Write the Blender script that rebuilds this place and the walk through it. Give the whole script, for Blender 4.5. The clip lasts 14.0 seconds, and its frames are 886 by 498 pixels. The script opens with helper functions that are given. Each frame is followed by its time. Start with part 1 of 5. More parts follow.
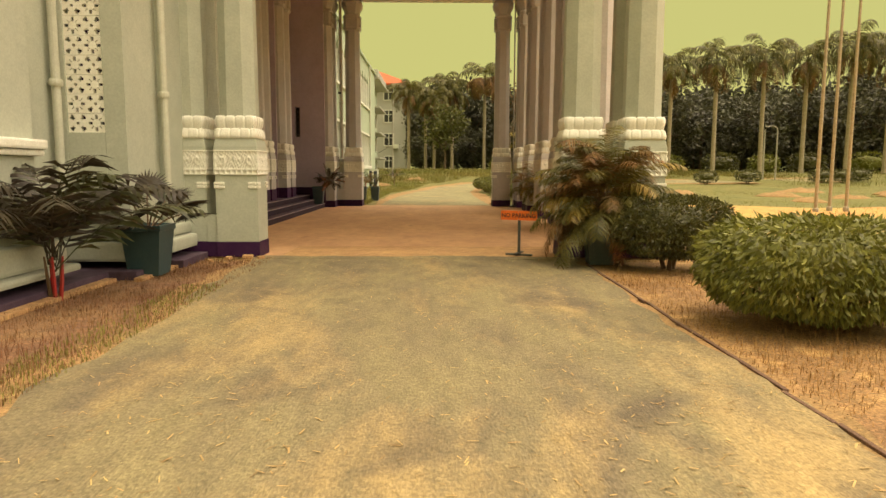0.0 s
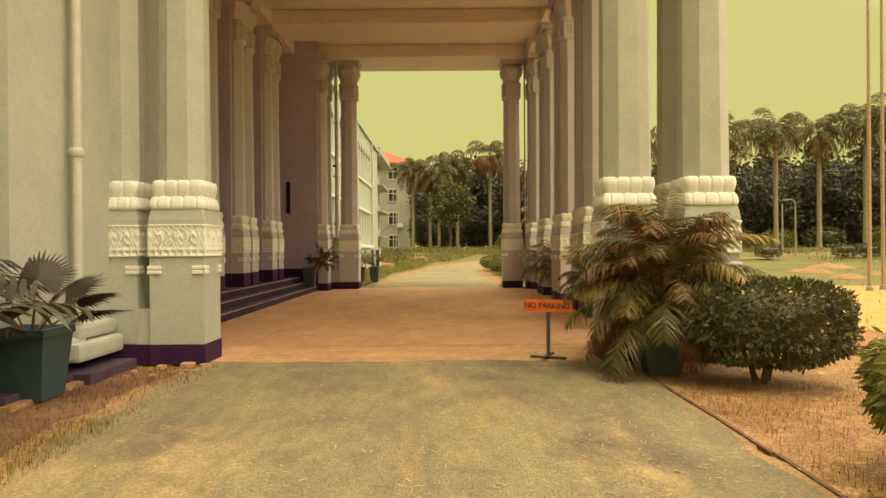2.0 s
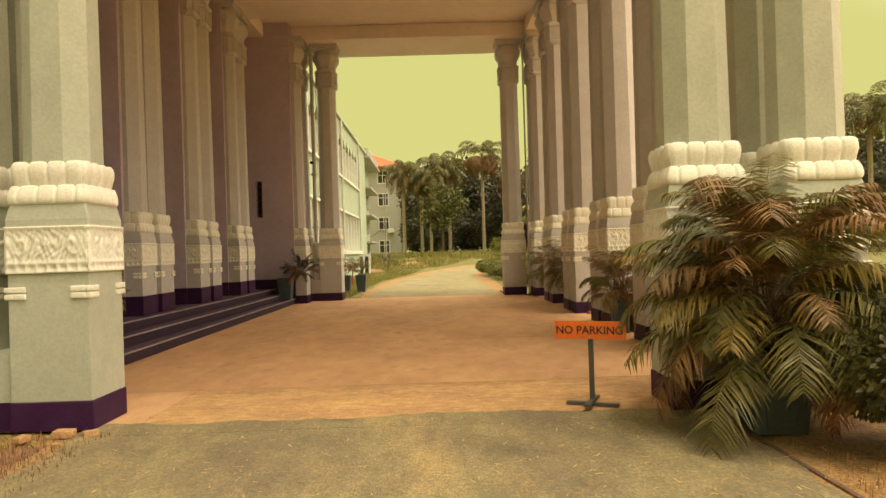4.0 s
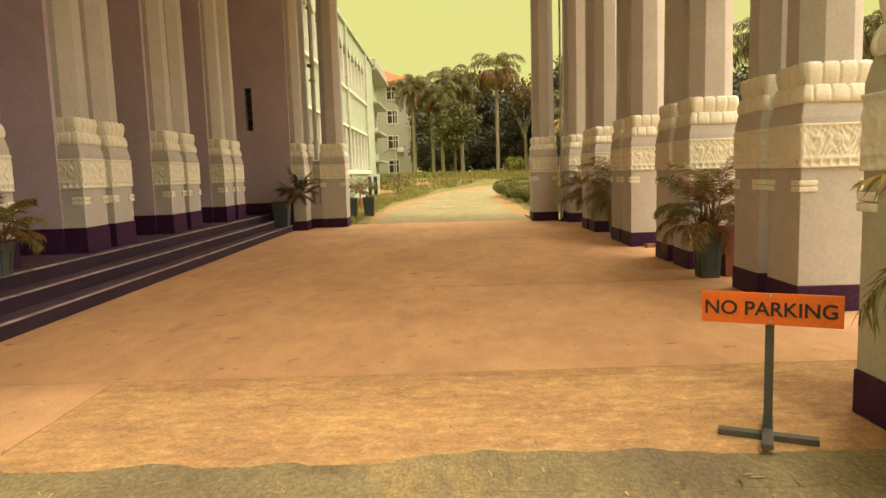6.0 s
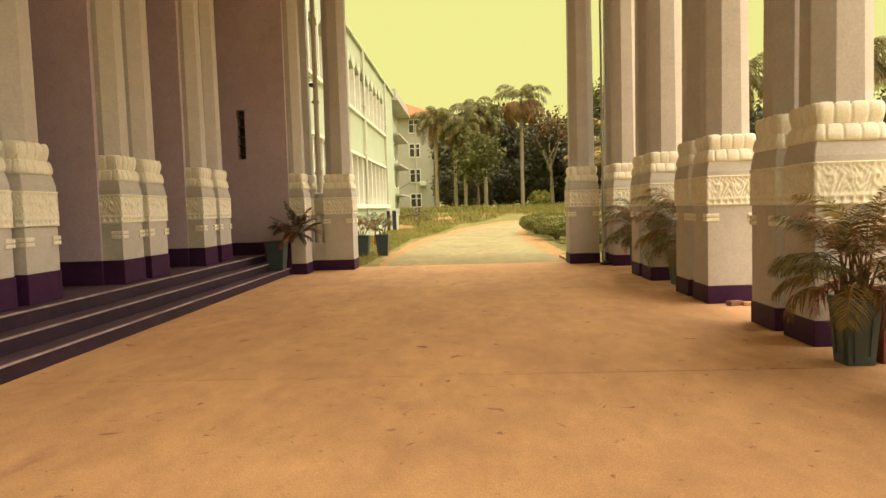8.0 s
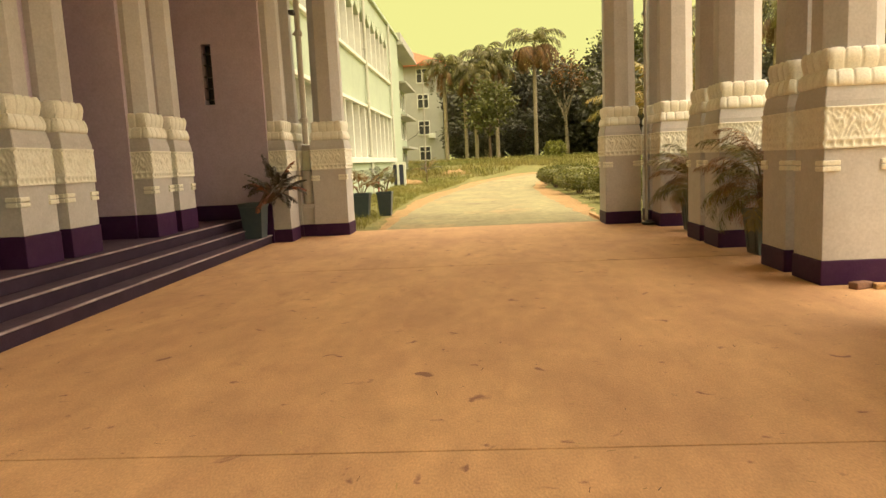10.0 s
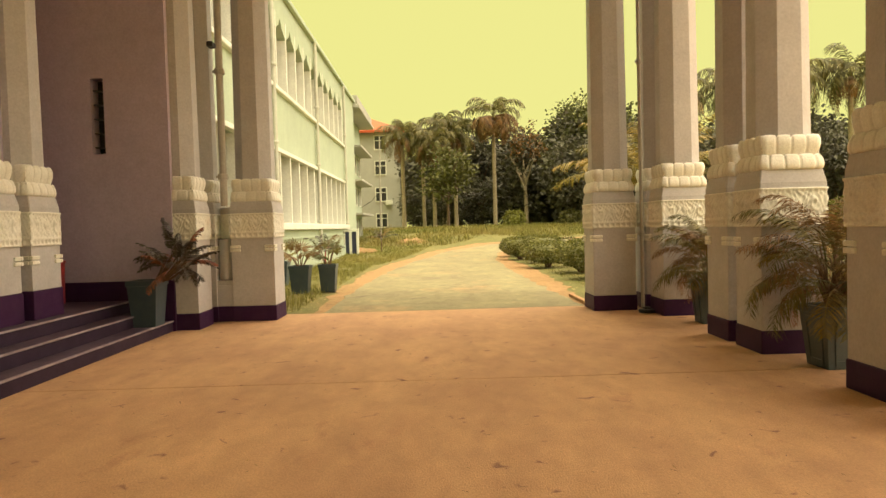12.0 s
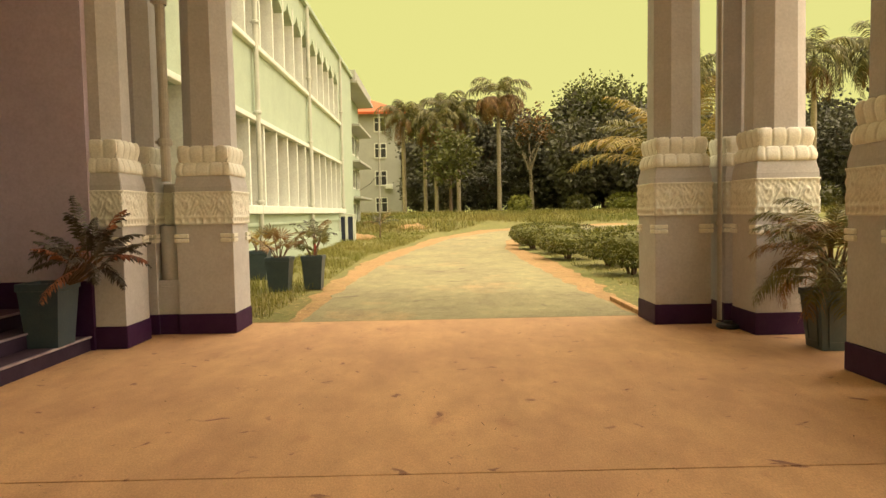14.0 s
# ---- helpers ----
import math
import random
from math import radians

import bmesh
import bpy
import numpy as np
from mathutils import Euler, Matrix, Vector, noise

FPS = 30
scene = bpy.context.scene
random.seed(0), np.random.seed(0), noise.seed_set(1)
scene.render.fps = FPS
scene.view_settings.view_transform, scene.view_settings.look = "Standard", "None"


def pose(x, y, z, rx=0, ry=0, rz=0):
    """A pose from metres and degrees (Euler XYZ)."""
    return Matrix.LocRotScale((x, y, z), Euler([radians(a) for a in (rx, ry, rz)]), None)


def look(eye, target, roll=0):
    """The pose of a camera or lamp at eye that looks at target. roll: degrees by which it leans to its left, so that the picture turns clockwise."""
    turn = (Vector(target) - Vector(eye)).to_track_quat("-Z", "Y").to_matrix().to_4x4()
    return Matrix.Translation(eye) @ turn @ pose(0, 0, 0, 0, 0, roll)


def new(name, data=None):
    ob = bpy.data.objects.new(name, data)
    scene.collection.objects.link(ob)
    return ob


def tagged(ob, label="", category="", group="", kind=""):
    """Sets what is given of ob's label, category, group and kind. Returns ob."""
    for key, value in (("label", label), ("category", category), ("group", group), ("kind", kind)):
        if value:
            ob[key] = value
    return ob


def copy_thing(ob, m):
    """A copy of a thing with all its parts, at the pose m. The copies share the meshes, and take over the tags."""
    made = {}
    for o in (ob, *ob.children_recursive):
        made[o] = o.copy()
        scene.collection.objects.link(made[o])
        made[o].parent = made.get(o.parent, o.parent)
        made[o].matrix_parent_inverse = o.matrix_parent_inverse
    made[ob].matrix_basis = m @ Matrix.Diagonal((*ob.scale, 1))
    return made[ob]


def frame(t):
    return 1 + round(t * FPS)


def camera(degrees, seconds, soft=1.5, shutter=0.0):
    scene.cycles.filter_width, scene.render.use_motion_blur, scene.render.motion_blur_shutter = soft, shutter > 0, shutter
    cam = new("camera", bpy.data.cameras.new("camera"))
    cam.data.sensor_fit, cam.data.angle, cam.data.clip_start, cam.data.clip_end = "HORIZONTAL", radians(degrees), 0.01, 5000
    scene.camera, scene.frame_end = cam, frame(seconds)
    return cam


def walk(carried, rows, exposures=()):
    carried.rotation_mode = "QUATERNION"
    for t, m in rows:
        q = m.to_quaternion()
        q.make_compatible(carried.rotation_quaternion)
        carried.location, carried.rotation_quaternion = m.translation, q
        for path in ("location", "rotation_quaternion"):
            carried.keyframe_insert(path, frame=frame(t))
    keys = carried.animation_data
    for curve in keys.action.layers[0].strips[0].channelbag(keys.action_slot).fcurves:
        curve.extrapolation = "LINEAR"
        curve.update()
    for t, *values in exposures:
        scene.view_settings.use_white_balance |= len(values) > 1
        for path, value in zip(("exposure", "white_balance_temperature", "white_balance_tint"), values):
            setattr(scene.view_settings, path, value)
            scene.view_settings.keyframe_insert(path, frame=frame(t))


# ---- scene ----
cam = camera(66.0, 14.0)
PATH = [
    (0, (0.33, -4.328, 1.512), (0.345, -2.342, 1.281), 0.2),
    (0.5, (0.335, -3.647, 1.498), (0.339, -1.666, 1.225), 0.2),
    (1, (0.296, -2.925, 1.486), (0.271, -0.943, 1.22), -0.6),
    (1.5, (0.373, -2.201, 1.505), (0.389, -0.203, 1.408), -0.4),
    (2, (0.369, -1.489, 1.494), (0.367, 0.511, 1.492), -0.4),
    (2.5, (0.386, -0.777, 1.499), (0.389, 1.222, 1.536), -1.2),
    (5, (0.20, 2.70, 1.455), (0.218, 4.698, 1.371), -1.9),
    (5.5, (0.085, 3.43, 1.445), (0.08, 5.421, 1.257), -1.85),
    (6, (0.09, 4.17, 1.470), (0.075, 6.157, 1.249), -1.8),
    (6.5, (0.09, 4.857, 1.447), (0.006, 6.847, 1.27), -0.95),
    (7, (0.118, 5.547, 1.492), (0.041, 7.543, 1.376), -1.8),
    (9.5, (0.04, 9.0, 1.492), (-0.044, 10.989, 1.302), -1.6),
    (10, (0.009, 9.639, 1.467), (-0.108, 11.619, 1.212), -2.7),
    (10.5, (-0.012, 10.322, 1.474), (-0.114, 12.305, 1.237), -2.3),
    (11, (-0.05, 11.019, 1.501), (-0.083, 13.012, 1.329), -1.2),
    (11.5, (-0.024, 11.708, 1.505), (-0.037, 13.707, 1.424), -1.6),
    (12, (-0.058, 12.425, 1.503), (-0.041, 14.424, 1.439), -1.6),
    (12.5, (-0.049, 13.13, 1.518), (0.104, 15.122, 1.425), -1.3),
    (13, (-0.113, 13.847, 1.529), (0.058, 15.839, 1.467), -1.1),
    (13.5, (-0.14, 14.524, 1.493), (0.029, 16.516, 1.436), -1.6),
    (14, (-0.206, 15.251, 1.504), (-0.19, 17.248, 1.397), -1.1),
]
walk(cam, [(t, look(e, g, r)) for t, e, g, r in PATH], ((0, -0.36), (2.5, -0.24), (5, -0.08), (7, 0.11), (10.5, 0.2), (12, 0.14), (14, 0.04)))


# ---- light ----
SUN_FROM = Vector((0.13, -0.25, 1.0)).normalized()
world = bpy.data.worlds.new("hazy_sky")
scene.world = world
world.use_nodes = True
wn = world.node_tree.nodes
wn.clear()
sky = wn.new("ShaderNodeTexSky")
sky.sky_type = "NISHITA"
sky.sun_disc = False
sky.sun_elevation = math.asin(SUN_FROM.z)
sky.sun_rotation = math.atan2(SUN_FROM.x, SUN_FROM.y)
sky.dust_density = 4.0
sky.air_density = 1.0
haze = wn.new("ShaderNodeMix")
haze.data_type = "RGBA"
haze.inputs[0].default_value = 0.93
# hazy sky: pale yellow near the horizon, brighter and whiter overhead and on the sun's side
wco = wn.new("ShaderNodeTexCoord")
wsep = wn.new("ShaderNodeSeparateXYZ")
wlift = wn.new("ShaderNodeMapRange")
wlift.interpolation_type = "SMOOTHSTEP"
wlift.inputs[1].default_value, wlift.inputs[2].default_value = 0.52, 0.85
wgrad = wn.new("ShaderNodeMix")
wgrad.data_type = "RGBA"
wgrad.inputs[6].default_value, wgrad.inputs[7].default_value = (8.35, 7.95, 2.45, 1), (46.3, 37.8, 28, 1)
world.node_tree.links.new(wco.outputs["Generated"], wsep.inputs[0])
wside = wn.new("ShaderNodeMath")
wside.operation = "MULTIPLY_ADD"
wside.inputs[1].default_value = 0.50
world.node_tree.links.new(wsep.outputs[0], wside.inputs[0])
world.node_tree.links.new(wsep.outputs[2], wside.inputs[2])
world.node_tree.links.new(wside.outputs[0], wlift.inputs[0])
world.node_tree.links.new(wlift.outputs[0], wgrad.inputs[0])
world.node_tree.links.new(wgrad.outputs[2], haze.inputs[7])
wback = wn.new("ShaderNodeBackground")
wback.inputs[1].default_value = 0.1
wout = wn.new("ShaderNodeOutputWorld")
world.node_tree.links.new(sky.outputs[0], haze.inputs[6])
world.node_tree.links.new(haze.outputs[2], wback.inputs[0])
world.node_tree.links.new(wback.outputs[0], wout.inputs[0])

sun_data = bpy.data.lights.new("sun", "SUN")
sun_data.energy = 1.1
sun_data.color = (1.0, 0.88, 0.60)
sun_data.angle = radians(2.5)
sun = new("sun", sun_data)
sun.matrix_world = look(SUN_FROM * 60, (0, 0, 0))


# ---- materials ----
def mat(name, a, b=None, rough=0.8, scale=6.0, fine=60.0, bump=0.2, spots=None, spot_at=0.62, spot_scale=1.5, metal=0.0,
        per_piece=0.0, per_island=0.0, coat=0.0, back=0.0, stretch=(1, 1, 1), gravel=0.0, mid=0.05, spec=0.5, stains=None):
    """A painted, stone or leaf surface: two tones mixed by broad noise, fine grain, an optional stain colour, and relief."""
    m = bpy.data.materials.new(name)
    m.use_nodes = True
    n, links = m.node_tree.nodes, m.node_tree.links
    bs = n["Principled BSDF"]
    b = b or tuple(c * 0.8 for c in a)
    co = n.new("ShaderNodeTexCoord")
    mp = n.new("ShaderNodeMapping")
    mp.inputs["Scale"].default_value = stretch
    links.new(co.outputs["Object"], mp.inputs[0])
    n1 = n.new("ShaderNodeTexNoise")
    n1.inputs["Scale"].default_value, n1.inputs["Detail"].default_value, n1.inputs["Roughness"].default_value = scale, 6, 0.62
    n2 = n.new("ShaderNodeTexNoise")
    n2.inputs["Scale"].default_value, n2.inputs["Detail"].default_value = fine, 4
    links.new(mp.outputs[0], n1.inputs["Vector"])
    links.new(mp.outputs[0], n2.inputs["Vector"])
    ramp = n.new("ShaderNodeMapRange")
    ramp.inputs[1].default_value, ramp.inputs[2].default_value = 0.33, 0.67
    links.new(n1.outputs[0], ramp.inputs[0])
    mix = n.new("ShaderNodeMix")
    mix.data_type = "RGBA"
    mix.inputs[6].default_value, mix.inputs[7].default_value = (*a, 1), (*b, 1)
    links.new(ramp.outputs[0], mix.inputs[0])
    last = mix.outputs[2]
    grain = n.new("ShaderNodeMapRange")
    grain.inputs[1].default_value, grain.inputs[2].default_value = 0.3, 0.7
    grain.inputs[3].default_value, grain.inputs[4].default_value = 1 - 0.05 - bump * 0.3, 1 + 0.05 + bump * 0.3
    links.new(n2.outputs[0], grain.inputs[0])
    if spots:
        n3 = n.new("ShaderNodeTexNoise")
        n3.inputs["Scale"].default_value, n3.inputs["Detail"].default_value, n3.inputs["Roughness"].default_value = spot_scale, 8, 0.7
        links.new(mp.outputs[0], n3.inputs["Vector"])
        r3 = n.new("ShaderNodeMapRange")
        r3.inputs[1].default_value, r3.inputs[2].default_value = spot_at, spot_at + 0.16
        links.new(n3.outputs[0], r3.inputs[0])
        m3 = n.new("ShaderNodeMix")
        m3.data_type = "RGBA"
        m3.inputs[7].default_value = (*spots, 1)
        links.new(r3.outputs[0], m3.inputs[0])
        links.new(last, m3.inputs[6])
        last = m3.outputs[2]
    if stains:
        tone, at, size, soft = stains
        n5 = n.new("ShaderNodeTexNoise")
        n5.inputs["Scale"].default_value, n5.inputs["Detail"].default_value, n5.inputs["Distortion"].default_value = size, 7, 0.6
        links.new(co.outputs["Object"], n5.inputs["Vector"])
        r5 = n.new("ShaderNodeMapRange")
        r5.inputs[1].default_value, r5.inputs[2].default_value = at, at + soft
        links.new(n5.outputs[0], r5.inputs[0])
        m5 = n.new("ShaderNodeMix")
        m5.data_type = "RGBA"
        m5.inputs[7].default_value = (*tone, 1)
        links.new(r5.outputs[0], m5.inputs[0])
        links.new(last, m5.inputs[6])
        last = m5.outputs[2]
    n4 = n.new("ShaderNodeTexNoise")
    n4.inputs["Scale"].default_value, n4.inputs["Detail"].default_value, n4.inputs["Roughness"].default_value = scale * 5, 5, 0.65
    links.new(mp.outputs[0], n4.inputs["Vector"])
    r4 = n.new("ShaderNodeMapRange")
    r4.inputs[1].default_value, r4.inputs[2].default_value = 0.3, 0.7
    r4.inputs[3].default_value, r4.inputs[4].default_value = 1 - mid, 1 + mid
    links.new(n4.outputs[0], r4.inputs[0])
    m4 = n.new("ShaderNodeMath")
    m4.operation = "MULTIPLY"
    links.new(grain.outputs[0], m4.inputs[0])
    links.new(r4.outputs[0], m4.inputs[1])
    val = m4.outputs[0]
    bs.inputs["Specular IOR Level"].default_value = spec
    if gravel:
        vo = n.new("ShaderNodeTexVoronoi")
        vo.inputs["Scale"].default_value = 48
        links.new(co.outputs["Object"], vo.inputs["Vector"])
        gs = n.new("ShaderNodeSeparateColor")
        links.new(vo.outputs["Color"], gs.inputs[0])
        gr = n.new("ShaderNodeMapRange")
        gr.inputs[3].default_value, gr.inputs[4].default_value = 1 - gravel, 1 + gravel * 1.2
        links.new(gs.outputs[0], gr.inputs[0])
        gm = n.new("ShaderNodeMath")
        gm.operation = "MULTIPLY"
        links.new(val, gm.inputs[0])
        links.new(gr.outputs[0], gm.inputs[1])
        val = gm.outputs[0]
    if per_piece > 0 or per_island > 0:
        rnd = n.new("ShaderNodeObjectInfo") if per_piece > 0 else n.new("ShaderNodeNewGeometry")
        rr = n.new("ShaderNodeMapRange")
        amt = max(per_piece, per_island)
        rr.inputs[3].default_value, rr.inputs[4].default_value = 1 - amt, 1 + amt
        links.new(rnd.outputs["Random" if per_piece > 0 else "Random Per Island"], rr.inputs[0])
        mul = n.new("ShaderNodeMath")
        mul.operation = "MULTIPLY"
        links.new(val, mul.inputs[0])
        links.new(rr.outputs[0], mul.inputs[1])
        val = mul.outputs[0]
    sc = n.new("ShaderNodeVectorMath")
    sc.operation = "SCALE"
    links.new(last, sc.inputs[0])
    links.new(val, sc.inputs["Scale"])
    links.new(sc.outputs[0], bs.inputs["Base Color"])
    bs.inputs["Roughness"].default_value, bs.inputs["Metallic"].default_value = rough, metal
    bs.inputs["Coat Weight"].default_value = coat
    if back:
        bs.inputs["Transmission Weight"].default_value = 0.0
        tr = n.new("ShaderNodeBsdfTranslucent")
        links.new(sc.outputs[0], tr.inputs[0])
        ms = n.new("ShaderNodeMixShader")
        ms.inputs[0].default_value = back
        links.new(bs.outputs[0], ms.inputs[1])
        links.new(tr.outputs[0], ms.inputs[2])
        links.new(ms.outputs[0], n["Material Output"].inputs[0])
    if bump:
        bp = n.new("ShaderNodeBump")
        bp.inputs["Strength"].default_value, bp.inputs["Distance"].default_value = bump, 0.02
        links.new(n2.outputs[0], bp.inputs["Height"])
        links.new(bp.outputs[0], bs.inputs["Normal"])
    return m


# one wall paint in two copies: a shaded tone and a sun-tinted one
GREY = mat("shaded_grey_paint", (0.515, 0.498, 0.490), (0.458, 0.438, 0.430), 0.75, 1.3, 35, 0.08, (0.28, 0.25, 0.21), 0.66, 0.9)
GREYLIT = mat("sunlit_grey_paint", (0.455, 0.475, 0.385), (0.40, 0.42, 0.34), 0.75, 1.1, 35, 0.08, (0.36, 0.36, 0.27), 0.67, 0.8)
WHITE = mat("white_ornament_paint", (0.82, 0.81, 0.72), (0.74, 0.72, 0.62), 0.6, 7, 50, 0.12, (0.40, 0.34, 0.26), 0.68, 3)
# plinth black with the shadows' purple cast mixed into the base colour
BLACK = mat("shade_tinted_black_paint", (0.038, 0.010, 0.050), (0.050, 0.018, 0.058), 0.55, 5, 60, 0.15, (0.12, 0.05, 0.06), 0.70, 4, spec=0.15)
CEIL = mat("ceiling_paint", (0.74, 0.65, 0.60), (0.68, 0.59, 0.53), 0.8, 0.8, 30, 0.05, (0.34, 0.27, 0.20), 0.68, 0.6)
# purple of the porch shade is put into this wall colour
DARKWALL = mat("shade_tinted_porch_paint", (0.49, 0.41, 0.51), (0.435, 0.362, 0.452), 0.75, 1.2, 30, 0.08)
SLAB = mat("dusty_concrete", (0.61, 0.368, 0.18), (0.475, 0.273, 0.141), 0.85, 0.7, 70, 0.25, (0.38, 0.195, 0.105), 0.60, 1.3, per_piece=0.05, mid=0.11, stretch=(1.25, 0.6, 1), stains=((0.27, 0.135, 0.085), 0.66, 5.5, 0.06))
SLABOLD = mat("worn_sandy_concrete", (0.51, 0.31, 0.13), (0.385, 0.22, 0.103), 0.9, 1.6, 60, 0.6, (0.30, 0.175, 0.095), 0.59, 3.0, gravel=0.10, mid=0.26, stretch=(0.7, 1.5, 1), stains=((0.57, 0.39, 0.175), 0.55, 7.0, 0.25))
ASPHALT = mat("gritty_asphalt", (0.262, 0.218, 0.106), (0.158, 0.124, 0.077), 0.9, 1.0, 55, 0.55, (0.395, 0.285, 0.122), 0.50, 0.55, stretch=(1.2, 0.42, 1), gravel=0.16, mid=0.16, stains=((0.125, 0.098, 0.062), 0.55, 0.9, 0.18))
ROADFAR = mat("worn_far_road", (0.29, 0.26, 0.125), (0.21, 0.18, 0.095), 0.9, 0.8, 50, 0.6, (0.37, 0.255, 0.115), 0.55, 0.45, stretch=(1.0, 0.6, 1), gravel=0.1, mid=0.2, stains=((0.13, 0.10, 0.07), 0.64, 1.3, 0.08))
LAWN = mat("patchy_lawn", (0.125, 0.135, 0.030), (0.20, 0.17, 0.048), 0.95, 0.5, 25, 0.6, (0.36, 0.18, 0.07), 0.66, 0.28, gravel=0.15, mid=0.2)
BED = mat("brown_soil_bed", (0.20, 0.10, 0.055), (0.27, 0.16, 0.07), 0.95, 1.2, 40, 0.8, (0.38, 0.22, 0.09), 0.6, 1.5, gravel=0.25, mid=0.25)
BEDSTRAW = mat("straw_covered_bed", (0.36, 0.215, 0.08), (0.25, 0.14, 0.06), 0.95, 1.0, 40, 0.8, (0.15, 0.125, 0.035), 0.6, 1.2, gravel=0.25, mid=0.25, stains=((0.50, 0.31, 0.12), 0.58, 2.4, 0.12))
FIELD = mat("orange_patched_field", (0.43, 0.32, 0.08), (0.55, 0.33, 0.10), 0.95, 0.5, 25, 0.6, (0.66, 0.29, 0.10), 0.49, 0.22, gravel=0.15, mid=0.2)
EDGING = mat("earthy_edging", (0.12, 0.065, 0.045), (0.19, 0.11, 0.065), 0.95, 4, 60, 0.6, (0.30, 0.18, 0.08), 0.62, 5)
# dark cement, its purple taken from the shade under the porch
STEP = mat("shade_tinted_cement", (0.066, 0.042, 0.068), (0.108, 0.074, 0.10), 0.6, 2.5, 60, 0.15, (0.14, 0.08, 0.07), 0.66, 2, spec=0.2, mid=0.15)
# shade on the risers, put into a darker copy of the step colour
RISER = mat("shaded_riser_cement", (0.026, 0.014, 0.032), (0.042, 0.024, 0.046), 0.6, 3, 60, 0.15, (0.09, 0.05, 0.06), 0.68, 3, spec=0.2)
NOSING = mat("pale_step_edge", (0.44, 0.37, 0.39), (0.20, 0.15, 0.17), 0.6, 3, 60, 0.2)
SOIL = mat("red_soil_and_grass", (0.36, 0.17, 0.065), (0.26, 0.20, 0.055), 0.95, 0.35, 25, 0.6, (0.52, 0.22, 0.08), 0.53, 0.22, gravel=0.12)
POT = mat("teal_glazed_pot", (0.050, 0.080, 0.088), (0.068, 0.095, 0.10), 0.4, 6, 60, 0.1, (0.09, 0.07, 0.045), 0.68, 5)
POTDEEP = mat("deep_teal_pot", (0.028, 0.066, 0.078), (0.040, 0.078, 0.085), 0.42, 6, 60, 0.1, (0.07, 0.06, 0.045), 0.70, 4)
POTBLUE = mat("blue_plastic_pot", (0.038, 0.060, 0.080), (0.052, 0.075, 0.088), 0.45, 6, 60, 0.1, (0.08, 0.06, 0.045), 0.7, 5)
REDPOT = mat("rust_red_planter", (0.20, 0.055, 0.035), (0.14, 0.045, 0.03), 0.7, 5, 60, 0.2, (0.09, 0.05, 0.035), 0.64, 4)
EARTH = mat("potting_earth", (0.05, 0.03, 0.018), rough=1.0, bump=0.8)
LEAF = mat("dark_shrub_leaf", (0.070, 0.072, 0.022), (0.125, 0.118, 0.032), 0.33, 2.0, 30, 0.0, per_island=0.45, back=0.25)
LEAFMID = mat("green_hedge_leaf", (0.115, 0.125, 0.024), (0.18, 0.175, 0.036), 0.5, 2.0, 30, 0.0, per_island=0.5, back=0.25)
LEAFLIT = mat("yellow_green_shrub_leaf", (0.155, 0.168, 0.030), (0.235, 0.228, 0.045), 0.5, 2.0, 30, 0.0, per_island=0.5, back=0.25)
FROND = mat("green_palm_frond", (0.080, 0.085, 0.020), (0.19, 0.155, 0.035), 0.5, 1.6, 30, 0.0, per_island=0.4, back=0.25)
FRONDDRY = mat("drying_palm_frond", (0.24, 0.115, 0.035), (0.15, 0.10, 0.03), 0.6, 1.8, 30, 0.0, per_island=0.45, back=0.2)
FRONDGOLD = mat("yellowed_palm_frond", (0.34, 0.22, 0.045), (0.20, 0.18, 0.04), 0.5, 1.6, 30, 0.0, per_island=0.35, back=0.3)
FRONDRUST = mat("rust_dead_frond", (0.20, 0.065, 0.035), (0.26, 0.11, 0.05), 0.7, 1.8, 30, 0.0, per_island=0.4, back=0.15)
FRONDDARK = mat("dark_fan_leaf", (0.034, 0.024, 0.020), (0.055, 0.046, 0.022), 0.5, 2.0, 30, 0.0, per_island=0.35, back=0.15)
FRONDDEEP = mat("deep_green_palm_leaf", (0.040, 0.046, 0.016), (0.075, 0.075, 0.024), 0.42, 2.0, 30, 0.0, per_island=0.4, back=0.15)
STEM = mat("brown_stem", (0.11, 0.06, 0.035), (0.16, 0.10, 0.05), 0.8, 12, 80, 0.3)
REDSTEM = mat("red_palm_stem", (0.42, 0.02, 0.02), (0.22, 0.03, 0.02), 0.5, 6, 60, 0.1)
TRUNK = mat("grey_palm_trunk", (0.42, 0.36, 0.26), (0.31, 0.25, 0.17), 0.85, 3, 40, 0.4, stretch=(1, 1, 3))
BARK = mat("bark", (0.10, 0.065, 0.045), (0.16, 0.11, 0.07), 0.9, 8, 50, 0.6, stretch=(1, 1, 0.3))
TREELEAF = mat("wood_foliage", (0.060, 0.054, 0.050), (0.115, 0.115, 0.052), 0.65, 0.35, 10, 0.0, per_island=0.5, back=0.15)
TREELIT = mat("bright_tree_foliage", (0.075, 0.085, 0.018), (0.13, 0.13, 0.03), 0.6, 0.4, 10, 0.0, per_island=0.5, back=0.2)
DRYLEFT = mat("trodden_brown_grass", (0.20, 0.088, 0.045), (0.27, 0.15, 0.06), 0.85, 0.8, 10, 0.0, per_island=0.4, back=0.1)
VERGE = mat("orange_dust_verge", (0.37, 0.215, 0.09), (0.28, 0.18, 0.07), 0.95, 1.0, 40, 0.5, (0.24, 0.19, 0.06), 0.58, 0.9, gravel=0.2, mid=0.2)
GRASS = mat("dry_grass_blades", (0.44, 0.25, 0.09), (0.33, 0.19, 0.07), 0.8, 0.5, 10, 0.0, per_island=0.35, back=0.2)
